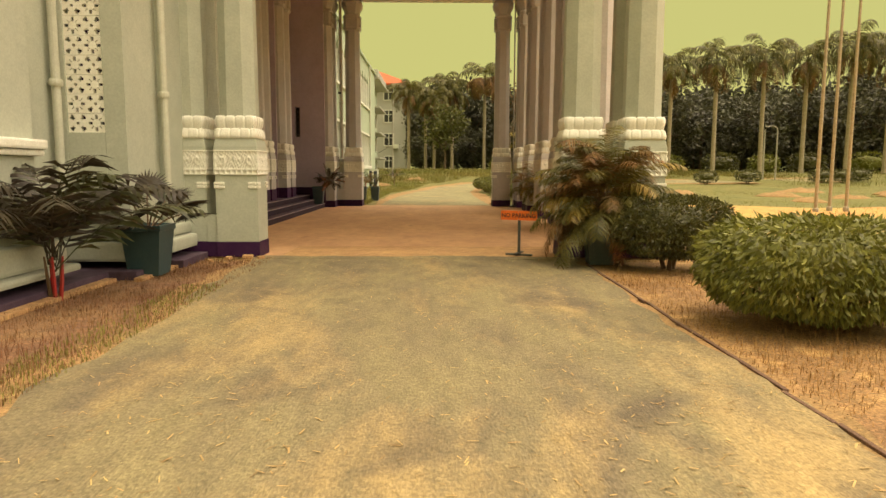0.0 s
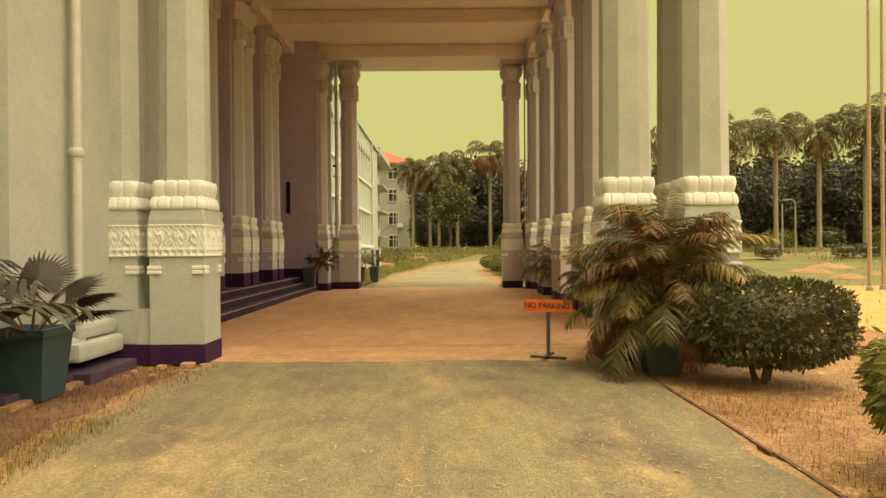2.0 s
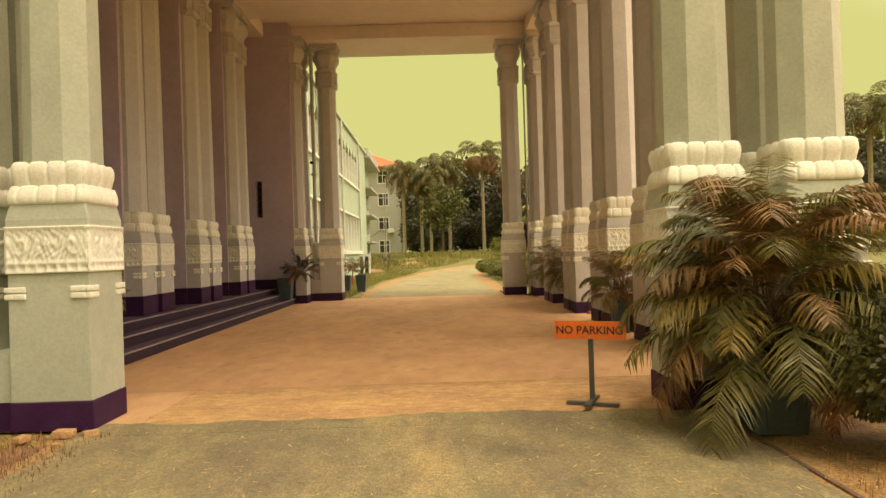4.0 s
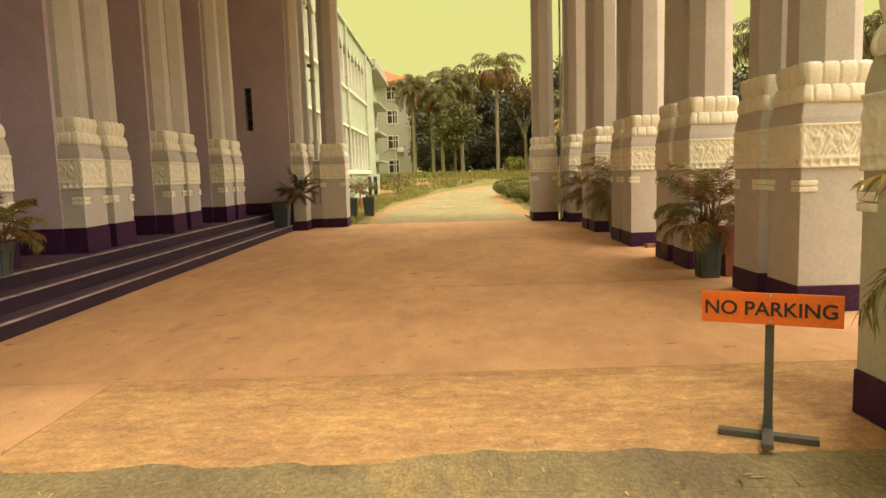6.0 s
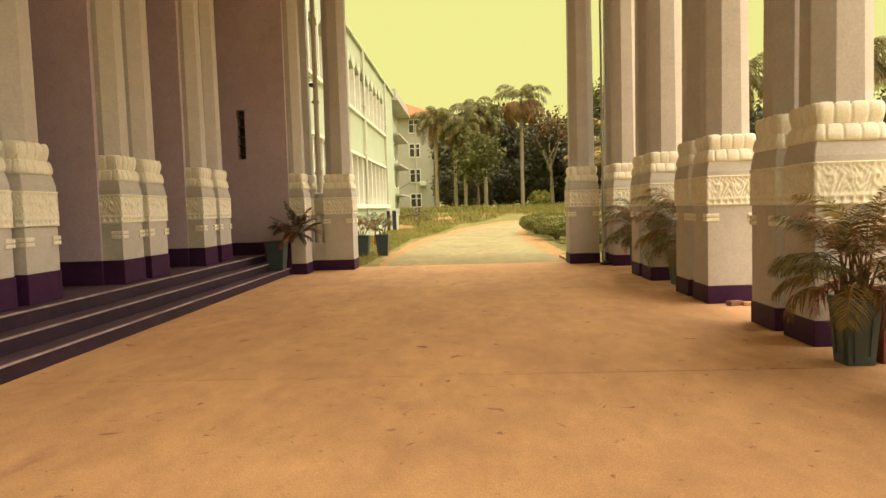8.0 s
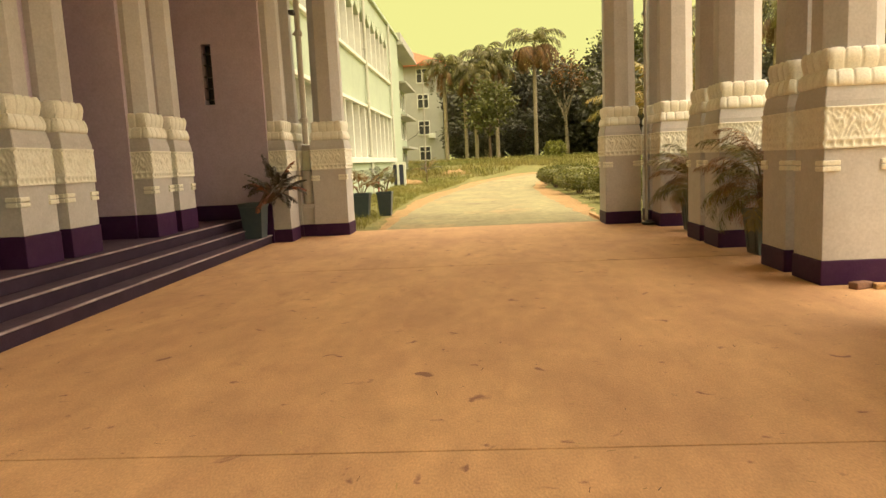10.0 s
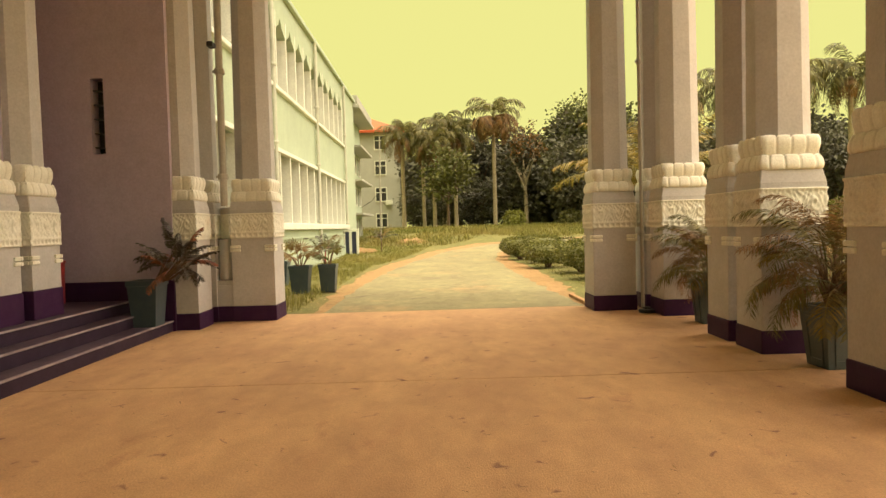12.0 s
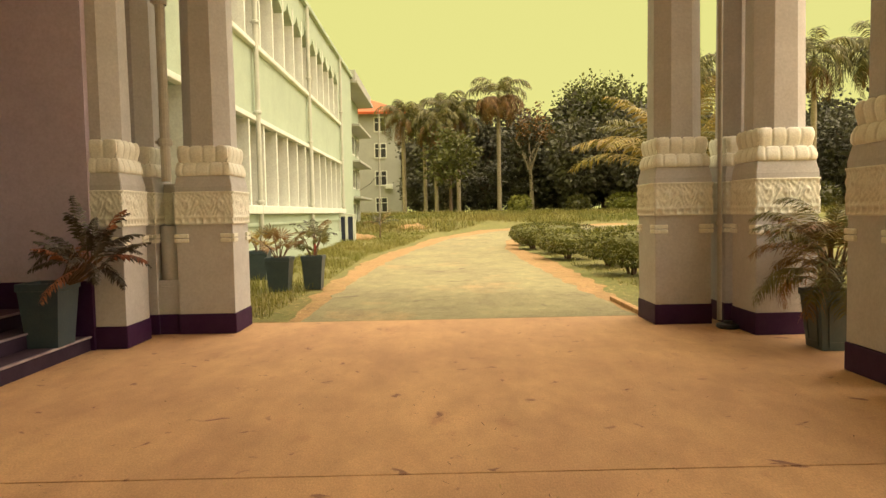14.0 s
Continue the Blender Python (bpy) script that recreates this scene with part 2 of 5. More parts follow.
GREENGRASS = mat("green_grass_blades", (0.175, 0.185, 0.034), (0.26, 0.225, 0.055), 0.8, 0.15, 10, 0.0, per_island=0.35, back=0.25)
TALLGRASS = mat("tall_grass_blades", (0.15, 0.16, 0.032), (0.25, 0.205, 0.055), 0.8, 0.12, 10, 0.0, per_island=0.4, back=0.25)
STRAW = mat("straw_litter", (0.50, 0.36, 0.14), (0.34, 0.2, 0.08), 0.8, 5, 30, 0.0, per_island=0.4)
SIGN = mat("orange_sign_paint", (0.80, 0.17, 0.015), (0.72, 0.14, 0.015), 0.4, 5, 50, 0.03, (0.45, 0.12, 0.03), 0.72, 8)
INK = mat("black_lettering", (0.02, 0.012, 0.016), rough=0.5, bump=0.0)
POST = mat("blue_grey_post_paint", (0.055, 0.07, 0.068), (0.09, 0.075, 0.06), 0.5, 12, 60, 0.15)
PIPE = mat("painted_pipe", (0.46, 0.44, 0.38), (0.38, 0.35, 0.30), 0.5, 4, 50, 0.05)
PIPEPALE = mat("pale_painted_pipe", (0.54, 0.55, 0.45), (0.46, 0.46, 0.37), 0.5, 4, 50, 0.05)
WINGWALL = mat("pale_green_wing_paint", (0.43, 0.51, 0.365), (0.385, 0.455, 0.33), 0.8, 0.5, 20, 0.05, (0.44, 0.45, 0.33), 0.68, 0.4)
WINGFIN = mat("white_fin_paint", (0.74, 0.76, 0.66), (0.66, 0.67, 0.58), 0.7, 2, 20, 0.03)
PANEL = mat("grey_window_screen", (0.17, 0.168, 0.16), (0.135, 0.132, 0.128), 0.4, 0.6, 20, 0.03)
GLASSDARK = mat("dark_window_glass", (0.03, 0.03, 0.035), (0.05, 0.045, 0.045), 0.12, 0.8, 20, 0.0)
HOUSE = mat("grey_house_wall", (0.42, 0.42, 0.36), (0.36, 0.36, 0.31), 0.85, 0.3, 10, 0.0)
ROOF = mat("orange_roof_tiles", (0.62, 0.13, 0.035), (0.50, 0.10, 0.03), 0.7, 0.8, 14, 0.2)
DOORRED = mat("red_brown_door", (0.17, 0.02, 0.022), (0.11, 0.014, 0.018), 0.45, 3, 40, 0.1, stretch=(4, 4, 0.6))
BRICK = mat("dusty_brick", (0.25, 0.13, 0.08), (0.18, 0.10, 0.07), 0.9, 14, 80, 0.5)
BLUEPANEL = mat("navy_panel", (0.02, 0.025, 0.06), rough=0.5, bump=0.05)
METAL = mat("grey_galvanised_metal", (0.42, 0.40, 0.34), (0.34, 0.31, 0.26), 0.5, 3, 30, 0.05, metal=0.3)
DARKMETAL = mat("dark_metal", (0.035, 0.03, 0.032), rough=0.5, bump=0.05)
REDPAINT = mat("red_bucket_paint", (0.35, 0.03, 0.03), rough=0.45, bump=0.05)


# ---- mesh helpers ----
def finish(ob, smooth=False):
    if smooth:
        ob.data.polygons.foreach_set("use_smooth", [True] * len(ob.data.polygons))
    return ob


def part(name, bm, material, parent=None, label="", smooth=False):
    """One bmesh as one mesh object, under a thing where one is given."""
    me = bpy.data.meshes.new(name)
    bm.to_mesh(me)
    bm.free()
    me.materials.append(material)
    ob = finish(new(name, me), smooth)
    ob.parent = parent
    return tagged(ob, label)


def again(ob, m, parent=None):
    """Another piece on the same mesh."""
    o = new(ob.name.split(".")[0], ob.data)
    o.parent, o.matrix_basis = parent, m
    return o


def thing(name, x, y, z=0.0, turn=0.0, label="", category="", group="", kind=""):
    e = new(name)
    e.empty_display_size = 0.2
    e.matrix_basis = pose(x, y, z, 0, 0, turn)
    return tagged(e, label, category, group, kind)


def box(bm, x0, x1, y0, y1, z0, z1, bevel=0.0):
    r = bmesh.ops.create_cube(bm, size=1)
    vs = r["verts"]
    for v in vs:
        v.co = Vector(((x0 + x1) / 2 + v.co.x * (x1 - x0), (y0 + y1) / 2 + v.co.y * (y1 - y0), (z0 + z1) / 2 + v.co.z * (z1 - z0)))
    if bevel:
        es = list({e for v in vs for e in v.link_edges})
        bmesh.ops.bevel(bm, geom=es, offset=bevel, segments=2, affect="EDGES", profile=0.6)
    return bm


def boxes(*specs, bevel=0.0):
    bm = bmesh.new()
    for s in specs:
        box(bm, *s, bevel=bevel)
    return bm


def rings(bm, stack, close=True):
    """Skins a stack of closed rings, each a list of points."""
    rows = [[bm.verts.new(p) for p in ring] for ring in stack]
    k = len(rows[0])
    for a, b in zip(rows, rows[1:]):
        for i in range(k):
            bm.faces.new((a[i], a[(i + 1) % k], b[(i + 1) % k], b[i]))
    if close:
        bm.faces.new(rows[0][::-1])
        bm.faces.new(rows[-1])
    return bm


def octa(w, c, z):
    """An eight-sided ring of width w with corners cut by c."""
    h = w / 2
    return [(-h + c, -h, z), (h - c, -h, z), (h, -h + c, z), (h, h - c, z), (h - c, h, z), (-h + c, h, z), (-h, h - c, z), (-h, -h + c, z)]


def circle(r, z, n=12, cx=0.0, cy=0.0):
    return [(cx + r * math.cos(2 * math.pi * i / n), cy + r * math.sin(2 * math.pi * i / n), z) for i in range(n)]


def tube(bm, pts, radii, n=8):
    """A tapering tube along points."""
    stack = []
    for i, p in enumerate(pts):
        a = Vector(pts[max(i - 1, 0)])
        b = Vector(pts[min(i + 1, len(pts) - 1)])
        d = (b - a).normalized()
        u = d.orthogonal().normalized() if abs(d.z) < 0.99 else Vector((1, 0, 0))
        if abs(d.z) < 0.99:
            u = d.cross(Vector((0, 0, 1))).normalized()
        w = d.cross(u)
        stack.append([Vector(p) + (u * math.cos(2 * math.pi * k / n) + w * math.sin(2 * math.pi * k / n)) * radii[i] for k in range(n)])
    return rings(bm, stack)


def mesh_from(name, verts, faces, material, parent=None, label="", smooth=False):
    me = bpy.data.meshes.new(name)
    me.from_pydata([tuple(v) for v in verts], [], faces)
    me.update()
    me.materials.append(material)
    ob = finish(new(name, me), smooth)
    ob.parent = parent
    return tagged(ob, label)


def ground_z(x, y):
    """The lawn lies level and rises gently towards the distant trees."""
    d = math.hypot(max(x, 0) * 0.62, max(y, 0))
    s = min(max((d - 44) / 36, 0), 1)
    return 1.3 * s * s * (3 - 2 * s)


# ---- ground, roads, floor ----
def build_ground():
    xs = sorted(set([-900, -300, -120, -60] + list(range(-40, 81, 2)) + [100, 160, 300, 900]))
    ys = sorted(set([-900, -300, -80, -40] + list(range(-24, 131, 2)) + [160, 300, 900, 2000]))
    verts, faces = [], []
    for y in ys:
        for x in xs:
            lump = noise.noise(Vector((x * 0.13, y * 0.13, 3.1))) * 0.35 + noise.noise(Vector((x * 0.5, y * 0.5, 0))) * 0.1
            away = min(max((max(x - 9, y - 58) / 6), 0), 1)
            verts.append((x, y, ground_z(x, y) - 0.03 + max(lump, -0.05) * away))
    w = len(xs)
    for j in range(len(ys) - 1):
        for i in range(w - 1):
            faces.append((j * w + i, j * w + i + 1, (j + 1) * w + i + 1, (j + 1) * w + i))
    ob = mesh_from("ground", verts, faces, SOIL, smooth=True)
    tagged(ob, "red laterite soil with patchy dry and green grass", "ground", kind="structure")


build_ground()


def build_lawn(name, xs, ys, lift, material, label):
    """A sheet of another soil laid on the ground, with a wavering border."""
    verts, faces = [], []
    for j, y in enumerate(ys):
        for i, x in enumerate(xs):
            lump = noise.noise(Vector((x * 0.13, y * 0.13, 3.1))) * 0.35 + noise.noise(Vector((x * 0.5, y * 0.5, 0))) * 0.1
            away = min(max((max(x - 9, y - 58) / 6), 0), 1)
            edge = 0.25 if i in (0, len(xs) - 1) else 0
            verts.append((x + edge * noise.noise(Vector((x, y * 0.9, 2))), y, ground_z(x, y) - 0.03 + lift + max(lump, -0.05) * away))
    w = len(xs)
    for j in range(len(ys) - 1):
        for i in range(w - 1):
            faces.append((j * w + i, j * w + i + 1, (j + 1) * w + i + 1, (j + 1) * w + i))
    tagged(mesh_from(name, verts, faces, material, smooth=True), label, "ground", kind="structure")


build_lawn("ground_lawn", list(range(-40, 81, 2)), [25] + list(range(26, 131, 2)), 0.008, LAWN, "patchy yellow-green lawn with orange bare soil")
build_lawn("ground_field", list(range(8, 81, 2)), list(range(-20, 26, 2)) + [25], 0.008, FIELD, "patchy field of dry grass and orange soil")
build_lawn("ground_bed", [-4.3, -3.9, -3.5, -3.1, -2.7, -2.4], [k * 0.5 for k in range(-40, 15)], 0.008, BED, "brown trodden soil bed along the building")
build_lawn("ground_bed_beside", [2.7, 3.2, 4, 5, 6, 7.5], [k * 0.5 for k in range(-40, 15)], 0.008, BEDSTRAW, "brown soil bed with straw beside the drive")


def ribbon(name, left, right, z, material, label, thick=0.05, rag=1.0):
    """A flat road between two edge lines with ragged borders."""
    def fine(line):
        out = []
        for (x0, y0), (x1, y1) in zip(line, line[1:]):
            n = max(2, int(math.hypot(x1 - x0, y1 - y0) / 0.25))
            for k in range(n):
                f = k / n
                out.append((x0 + (x1 - x0) * f, y0 + (y1 - y0) * f))
        return out + [line[-1]]
    a, b = fine(left), fine(right)
    m = max(len(a), len(b))
    a = [a[int(i * (len(a) - 1) / (m - 1))] for i in range(m)]
    b = [b[int(i * (len(b) - 1) / (m - 1))] for i in range(m)]
    verts, faces = [], []
    for i in range(m):
        ja = noise.noise(Vector((a[i][0] * 0.5, a[i][1] * 1.2, 1))) * 0.10 + noise.noise(Vector((a[i][0], a[i][1] * 5, 2))) * 0.04
        ja *= rag
        jb = noise.noise(Vector((b[i][0] * 0.5, b[i][1] * 1.2, 5))) * 0.10 + noise.noise(Vector((b[i][0], b[i][1] * 5, 7))) * 0.04
        jb *= rag
        (ax, ay), (bx, by) = a[i], b[i]
        d = max(math.hypot(bx - ax, by - ay), 0.01)
        ux, uy = (bx - ax) / d, (by - ay) / d
        px, py, qx, qy = ax + ux * ja, ay + uy * ja, bx + ux * jb, by + uy * jb
        zp, zq = z + ground_z(px, py) * 1.02, z + ground_z(qx, qy) * 1.02
        verts += [(px, py, zp - thick), (px, py, zp), (qx, qy, zq), (qx, qy, zq - thick)]
        if i:
            p = 4 * (i - 1)
            for k in range(3):
                faces.append((p + k, p + k + 1, p + k + 5, p + k + 4))
    ob = mesh_from(name, verts, faces, material)
    return tagged(ob, label, "road", kind="structure")


ribbon("road", [(-2.5, -30), (-2.45, 0.5), (-2.6, 4), (-2.76, 7.52)], [(2.72, -30), (2.72, 5.5), (2.7, 7.52)], 0.0, ASPHALT,
       "worn gritty grey asphalt driveway with sandy tracks", rag=2.0)
ribbon("road_beyond", [(-2.15, 24.80), (-2.1, 30), (-1.8, 36), (-1.1, 43.5), (0.4, 51), (3.2, 55.6), (9, 58.5), (40, 61)],
       [(2.6, 24.80), (2.45, 29), (2.4, 36), (2.5, 42), (3.1, 48.5), (4.6, 52.3), (9, 55), (40, 57)], 0.002, ROADFAR,
       "worn grey road with dusty orange edges bending away", 0.05, 1.1)
ribbon("verge", [(-2.35, 24.86), (-2.6, 30), (-2.55, 36), (-2.1, 42), (-0.6, 51), (2.4, 57), (9, 60.2), (40, 62.5)],
       [(2.75, 24.86), (3.1, 30), (3.3, 36), (3.1, 42), (3.7, 48.2), (5.0, 51.4), (9, 54), (40, 56)], -0.012, VERGE, "orange dusty verge along the road", 0.05, 1.8)
ribbon("verge", [(-2.75, -30), (-2.72, 0.5), (-2.85, 4), (-2.9, 7.3)], [(2.85, -30), (2.9, 5.5), (2.9, 7.3)], -0.010, VERGE, "dusty sandy verge along the drive", rag=3.0)
floor = thing("floor", 0, 0, 0, label="dusty orange concrete slabs of the covered driveway", category="floor", kind="structure")
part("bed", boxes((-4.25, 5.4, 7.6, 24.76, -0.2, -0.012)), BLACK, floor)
part("slab", boxes((-4.22, -2.42, 7.53, 9.10, -0.15, 0.0), bevel=0.004), SLAB, floor)
part("slab", boxes((-2.41, 5.4, 7.53, 9.10, -0.15, 0.0), bevel=0.004), SLABOLD, floor)
edge = [(-2.75 + 0.05 * k, 7.56 - 0.05 * max(0, (k - 75) / 12) + 0.13 * noise.noise(Vector((k * 0.09, 0.3, 0))) + 0.06 * noise.noise(Vector((k * 0.31, 1.3, 0)))) for k in range(110)]
ribbon("road_patch", [(-2.75, 7.2), (2.7, 7.15)], edge, 0.002, ASPHALT, "ragged end of the asphalt on the concrete", 0.02, 0.4)
for y0, y1, m in ((9.108, 12.95, SLAB), (12.966, 19.105, SLAB), (19.121, 24.79, SLAB)):
    part("slab", boxes((-4.22, 5.4, y0, y1, -0.15, 0.0), bevel=0.004), m, floor)


# ---- pillars ----
def relief(u, v):
    """Carved foliage of the frieze: u along a side in -1..1, v up in 0..1."""
    h = 0.0
    if v < 0.24:
        h = 0.012 * (1 if 0.19 < v or v < 0.04 else 0) + 0.013 * max(0, math.cos(u * 26)) * (0.06 < v < 0.17)
        return h
    vv = (v - 0.62) / 0.36
    r = math.hypot(u / 0.34, vv)
    h += 0.018 * max(0, math.cos(min(r, 1.6) * 3.2)) * (0.75 + 0.35 * math.cos(6 * math.atan2(vv, u / 0.34)))
    for s in (-1, 1):
        du, dv = (u - s * 0.62) / 0.30, vv
        rr, an = math.hypot(du, dv), math.atan2(dv, du * s)
        if rr < 1.15:
            h = max(h, 0.020 * max(0, math.cos(rr * 7.5 - an)) * (1.2 - rr))
    h = max(h, 0.0125 * abs(math.sin(15 * u + 4 * math.sin(7 * v)) * math.sin(12 * v + 4 * math.sin(8 * u))) ** 0.6)
    if abs(u) > 0.9:
        h = max(h, 0.014 * abs(math.cos(v * 9)))
    if v > 0.95:
        h = 0.015
    return h


def frieze_mesh():
    bm = bmesh.new()
    n, k, hw, z0, z1 = 64, 26, 0.395, 1.41, 1.83
    loop = []
    for side in range(4):
        for i in range(n):
            loop.append((side, -1 + 2 * i / n))
    rows = []
    for j in range(k + 1):
        v = j / k
        row = []
        for side, u in loop:
            d = hw - 0.034 + 2.1 * relief(u, v) * min(1, (1 - abs(u)) * 12 + 0.3)
            p = Vector((u * (hw - 0.015), -d, z0 + (z1 - z0) * v))
            p.rotate(Euler((0, 0, side * math.pi / 2)))
            row.append(bm.verts.new(p))
        rows.append(row)
    m = len(loop)
    for a, b in zip(rows, rows[1:]):
        for i in range(m):
            bm.faces.new((a[i], a[(i + 1) % m], b[(i + 1) % m], b[i]))
    bm.faces.new(rows[0][::-1])
    bm.faces.new(rows[-1])
    return bm


def lotus_mesh():
    """Two rows of broad rounded petals round a square core."""
    bm = bmesh.new()
    n, k = 48, 9
    for z0, z1, hw, n_pet, lean in ((2.03, 2.20, 0.318, 4, 0.026), (2.175, 2.415, 0.312, 4, -0.010)):
        rows = []
        for j in range(k + 1):
            v = j / k
            b = math.sin(math.pi * (0.06 + 0.88 * v ** (0.8 if z0 < 2.1 else 1.6))) ** 0.6
            row = []
            for side in range(4):
                for i in range(n):
                    u = -1 + 2 * i / n
                    pet = abs(math.cos(math.pi * (u * n_pet + (1 if z0 > 2.1 else 0)) / 2)) ** 0.2
                    cut = 0.22 * (1 - pet) * v
                    d = hw + lean * (1 - v) + 0.040 * b * (0.80 + 0.20 * pet) - 0.013 * (1 - pet)
                    c = min(1, (1 - abs(u)) * 6)
                    p = Vector((u * (hw + 0.03 * b * (0.6 + 0.4 * pet)), -(d - 0.02 * (1 - c)), z0 + (z1 - z0) * v * (1 - 0.55 * cut)))
                    p.rotate(Euler((0, 0, side * math.pi / 2)))
                    row.append(bm.verts.new(p))
            rows.append(row)
        m = 4 * n
        for p, q in zip(rows, rows[1:]):
            for i in range(m):
                bm.faces.new((p[i], p[(i + 1) % m], q[(i + 1) % m], q[i]))
        bm.faces.new(rows[0][::-1])
        bm.faces.new(rows[-1])
    return bm


def capital_mesh():
    bm = bmesh.new()
    rings(bm, [octa(0.62, 0.14, 7.10), octa(0.68, 0.12, 7.16), octa(0.68, 0.12, 7.20), octa(0.64, 0.12, 7.22), octa(0.64, 0.12, 7.58), octa(0.70, 0.12, 7.60),
               octa(0.70, 0.12, 7.66), octa(0.58, 0.16, 7.74), octa(0.62, 0.16, 7.84), octa(0.80, 0.20, 8.02), octa(0.84, 0.20, 8.16), octa(0.70, 0.18, 8.28), octa(0.66, 0.12, 8.34)])
    box(bm, -0.40, 0.40, -0.40, 0.40, 8.36, 8.46, 0.01)
    box(bm, -0.44, 0.44, -0.44, 0.44, 8.46, 8.53, 0.01)
    for side in range(4):
        for i in range(5):
            u = -0.2 + 0.1 * i
            r = bmesh.ops.create_cube(bm, size=1)
            for v in r["verts"]:
                p = Vector((u + v.co.x * 0.05, -0.325 + v.co.y * 0.03, 7.40 + v.co.z * 0.33))
                p.rotate(Euler((0, 0, side * math.pi / 2)))
                v.co = p
    return bm


def corner_moulding():
    bm = bmesh.new()
    for z in (1.205, 1.265):
        box(bm, 0.20, 0.385, 0.335, 0.385, z - 0.026, z + 0.026, 0.014)
        box(bm, 0.335, 0.385, 0.20, 0.334, z - 0.026, z + 0.026, 0.014)
    return bm


def pillar(x0, y0, zb, label, paint):
    """A square pedestal pillar whose near inner corner stands at x0, y0."""
    p = thing("pillar", x0 + 0.36, y0 + 0.36, 0, label=label, category="pillar", group="portico pillars")
    bt = 0.26 if zb < 0.1 else 0.86
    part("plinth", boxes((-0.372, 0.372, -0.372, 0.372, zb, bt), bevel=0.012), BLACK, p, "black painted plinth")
    part("pedestal", boxes((-0.36, 0.36, -0.36, 0.36, bt, 1.41), bevel=0.008), paint, p)
    part("frieze", frieze_mesh(), WHITE, p, "white carved floral frieze", True)
    bm = bmesh.new()
    rings(bm, [octa(0.74, 0.01, 1.83), octa(0.74, 0.01, 1.89), octa(0.70, 0.01, 1.99), octa(0.68, 0.01, 2.03)])
    part("weathering_step", bm, paint, p)
    part("lotus_ring", lotus_mesh(), WHITE, p, "white lotus petal ring", True)
    bm = bmesh.new()
    rings(bm, [octa(0.62, 0.172, 2.36), octa(0.595, 0.170, 4.5), octa(0.57, 0.165, 7.12)])
    part("shaft", bm, paint, p)
    part("capital", capital_mesh(), paint, p)
    first = part("corner_moulding", corner_moulding(), WHITE, p, "white double moulding")
    for k in (1, 2, 3):
        again(first, pose(0, 0, 0, 0, 0, 90 * k), p)
    return p


INNER_R, ROW_R, INNER_L, ROW_L = 2.60, 3.50, -3.54, -4.53
proto = pillar(INNER_R, 24.0, 0, "grey pillar on a pedestal at the covered drive's exit", GREY)


DEEP = 0.64 / 0.72


def stand(kind, x0, y0, label="", deep=DEEP):
    """A copy of a pillar whose near inner corner stands at x0, y0; most are shallower than they are wide."""
    o = copy_thing(kind, pose(x0 + 0.36, y0 + 0.36 * deep, 0))
    o.scale = (1, deep, 1)
    return tagged(o, label) if label else o


stand(proto, INNER_L, 24.0, deep=1)
for x, y in ((ROW_R, 24.0), (ROW_R, 23.14), (ROW_L, 24.0), (ROW_L, 23.1)):
    stand(proto, x, y)
for y in (10.78, 13.80, 16.82, 19.88):
    for dy in (0, 0.86):
        stand(proto, ROW_R, y + dy, "grey paired pillar with white lotus ring beside the drive")
# the entrance pillars' sunlight is put into their paint as a green-yellow tint
front = pillar(2.45, 7.38, 0, "grey pillar in a sunlit green tint at the covered drive's entrance", GREYLIT)
for x, y in ((ROW_R, 7.38), (ROW_R, 8.24), (-3.48, 7.42), (-4.38, 7.48), (-4.40, 8.30)):
    stand(front, x, y)
front.scale = (1, DEEP, 1)
raised = pillar(-5.73, 13.76 - 0.04, 0.5, "grey paired pillar standing on the stepped platform", GREY)
for y in (10.70, 11.56, 14.62, 16.83, 17.69, 19.93, 20.79):
    stand(raised, -5.73, y)
raised.scale = (1, DEEP, 1)

# low walls that join the corner pillars
part("joining_wall", boxes((-3.838, -3.542, 24.03, 24.6, 0.26, 0.62)), GREY, tagged(thing("wall_join_exit", 0, 0), "low grey wall joining two pillars", "wall", kind="structure"))
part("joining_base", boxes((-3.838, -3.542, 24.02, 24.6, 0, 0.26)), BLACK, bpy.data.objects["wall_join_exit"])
part("joining_panel", boxes((-3.80, -3.55, 24.30, 24.58, 0.622, 1.95), bevel=0.01), GREY, bpy.data.objects["wall_join_exit"])
part("joining_wall", boxes((-3.658, -3.482, 7.46, 8.0, 0.26, 0.72)), GREYLIT, tagged(thing("wall_join_entrance", 0, 0), "low pale wall joining two pillars", "wall", kind="structure"))
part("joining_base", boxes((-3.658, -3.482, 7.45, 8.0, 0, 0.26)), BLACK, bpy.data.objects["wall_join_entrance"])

part("joining_frieze", boxes((-3.80, -3.55, 24.27, 24.299, 1.41, 1.83), bevel=0.006), WHITE, bpy.data.objects["wall_join_exit"])
bm = bmesh.new()
rings(bm, [circle(0.115, 0.70, 16), circle(0.125, 0.72, 16), circle(0.125, 1.40, 16)])
casing = part("pipe_casing", bm, GREY, bpy.data.objects["wall_join_exit"], "rounded casing of the rainwater pipe", True)
casing.matrix_basis = pose(-3.675, 24.17, 0)
part("casing_foot", boxes((-3.81, -3.545, 24.03, 24.3, 0.621, 0.70), bevel=0.01), GREY, bpy.data.objects["wall_join_exit"])

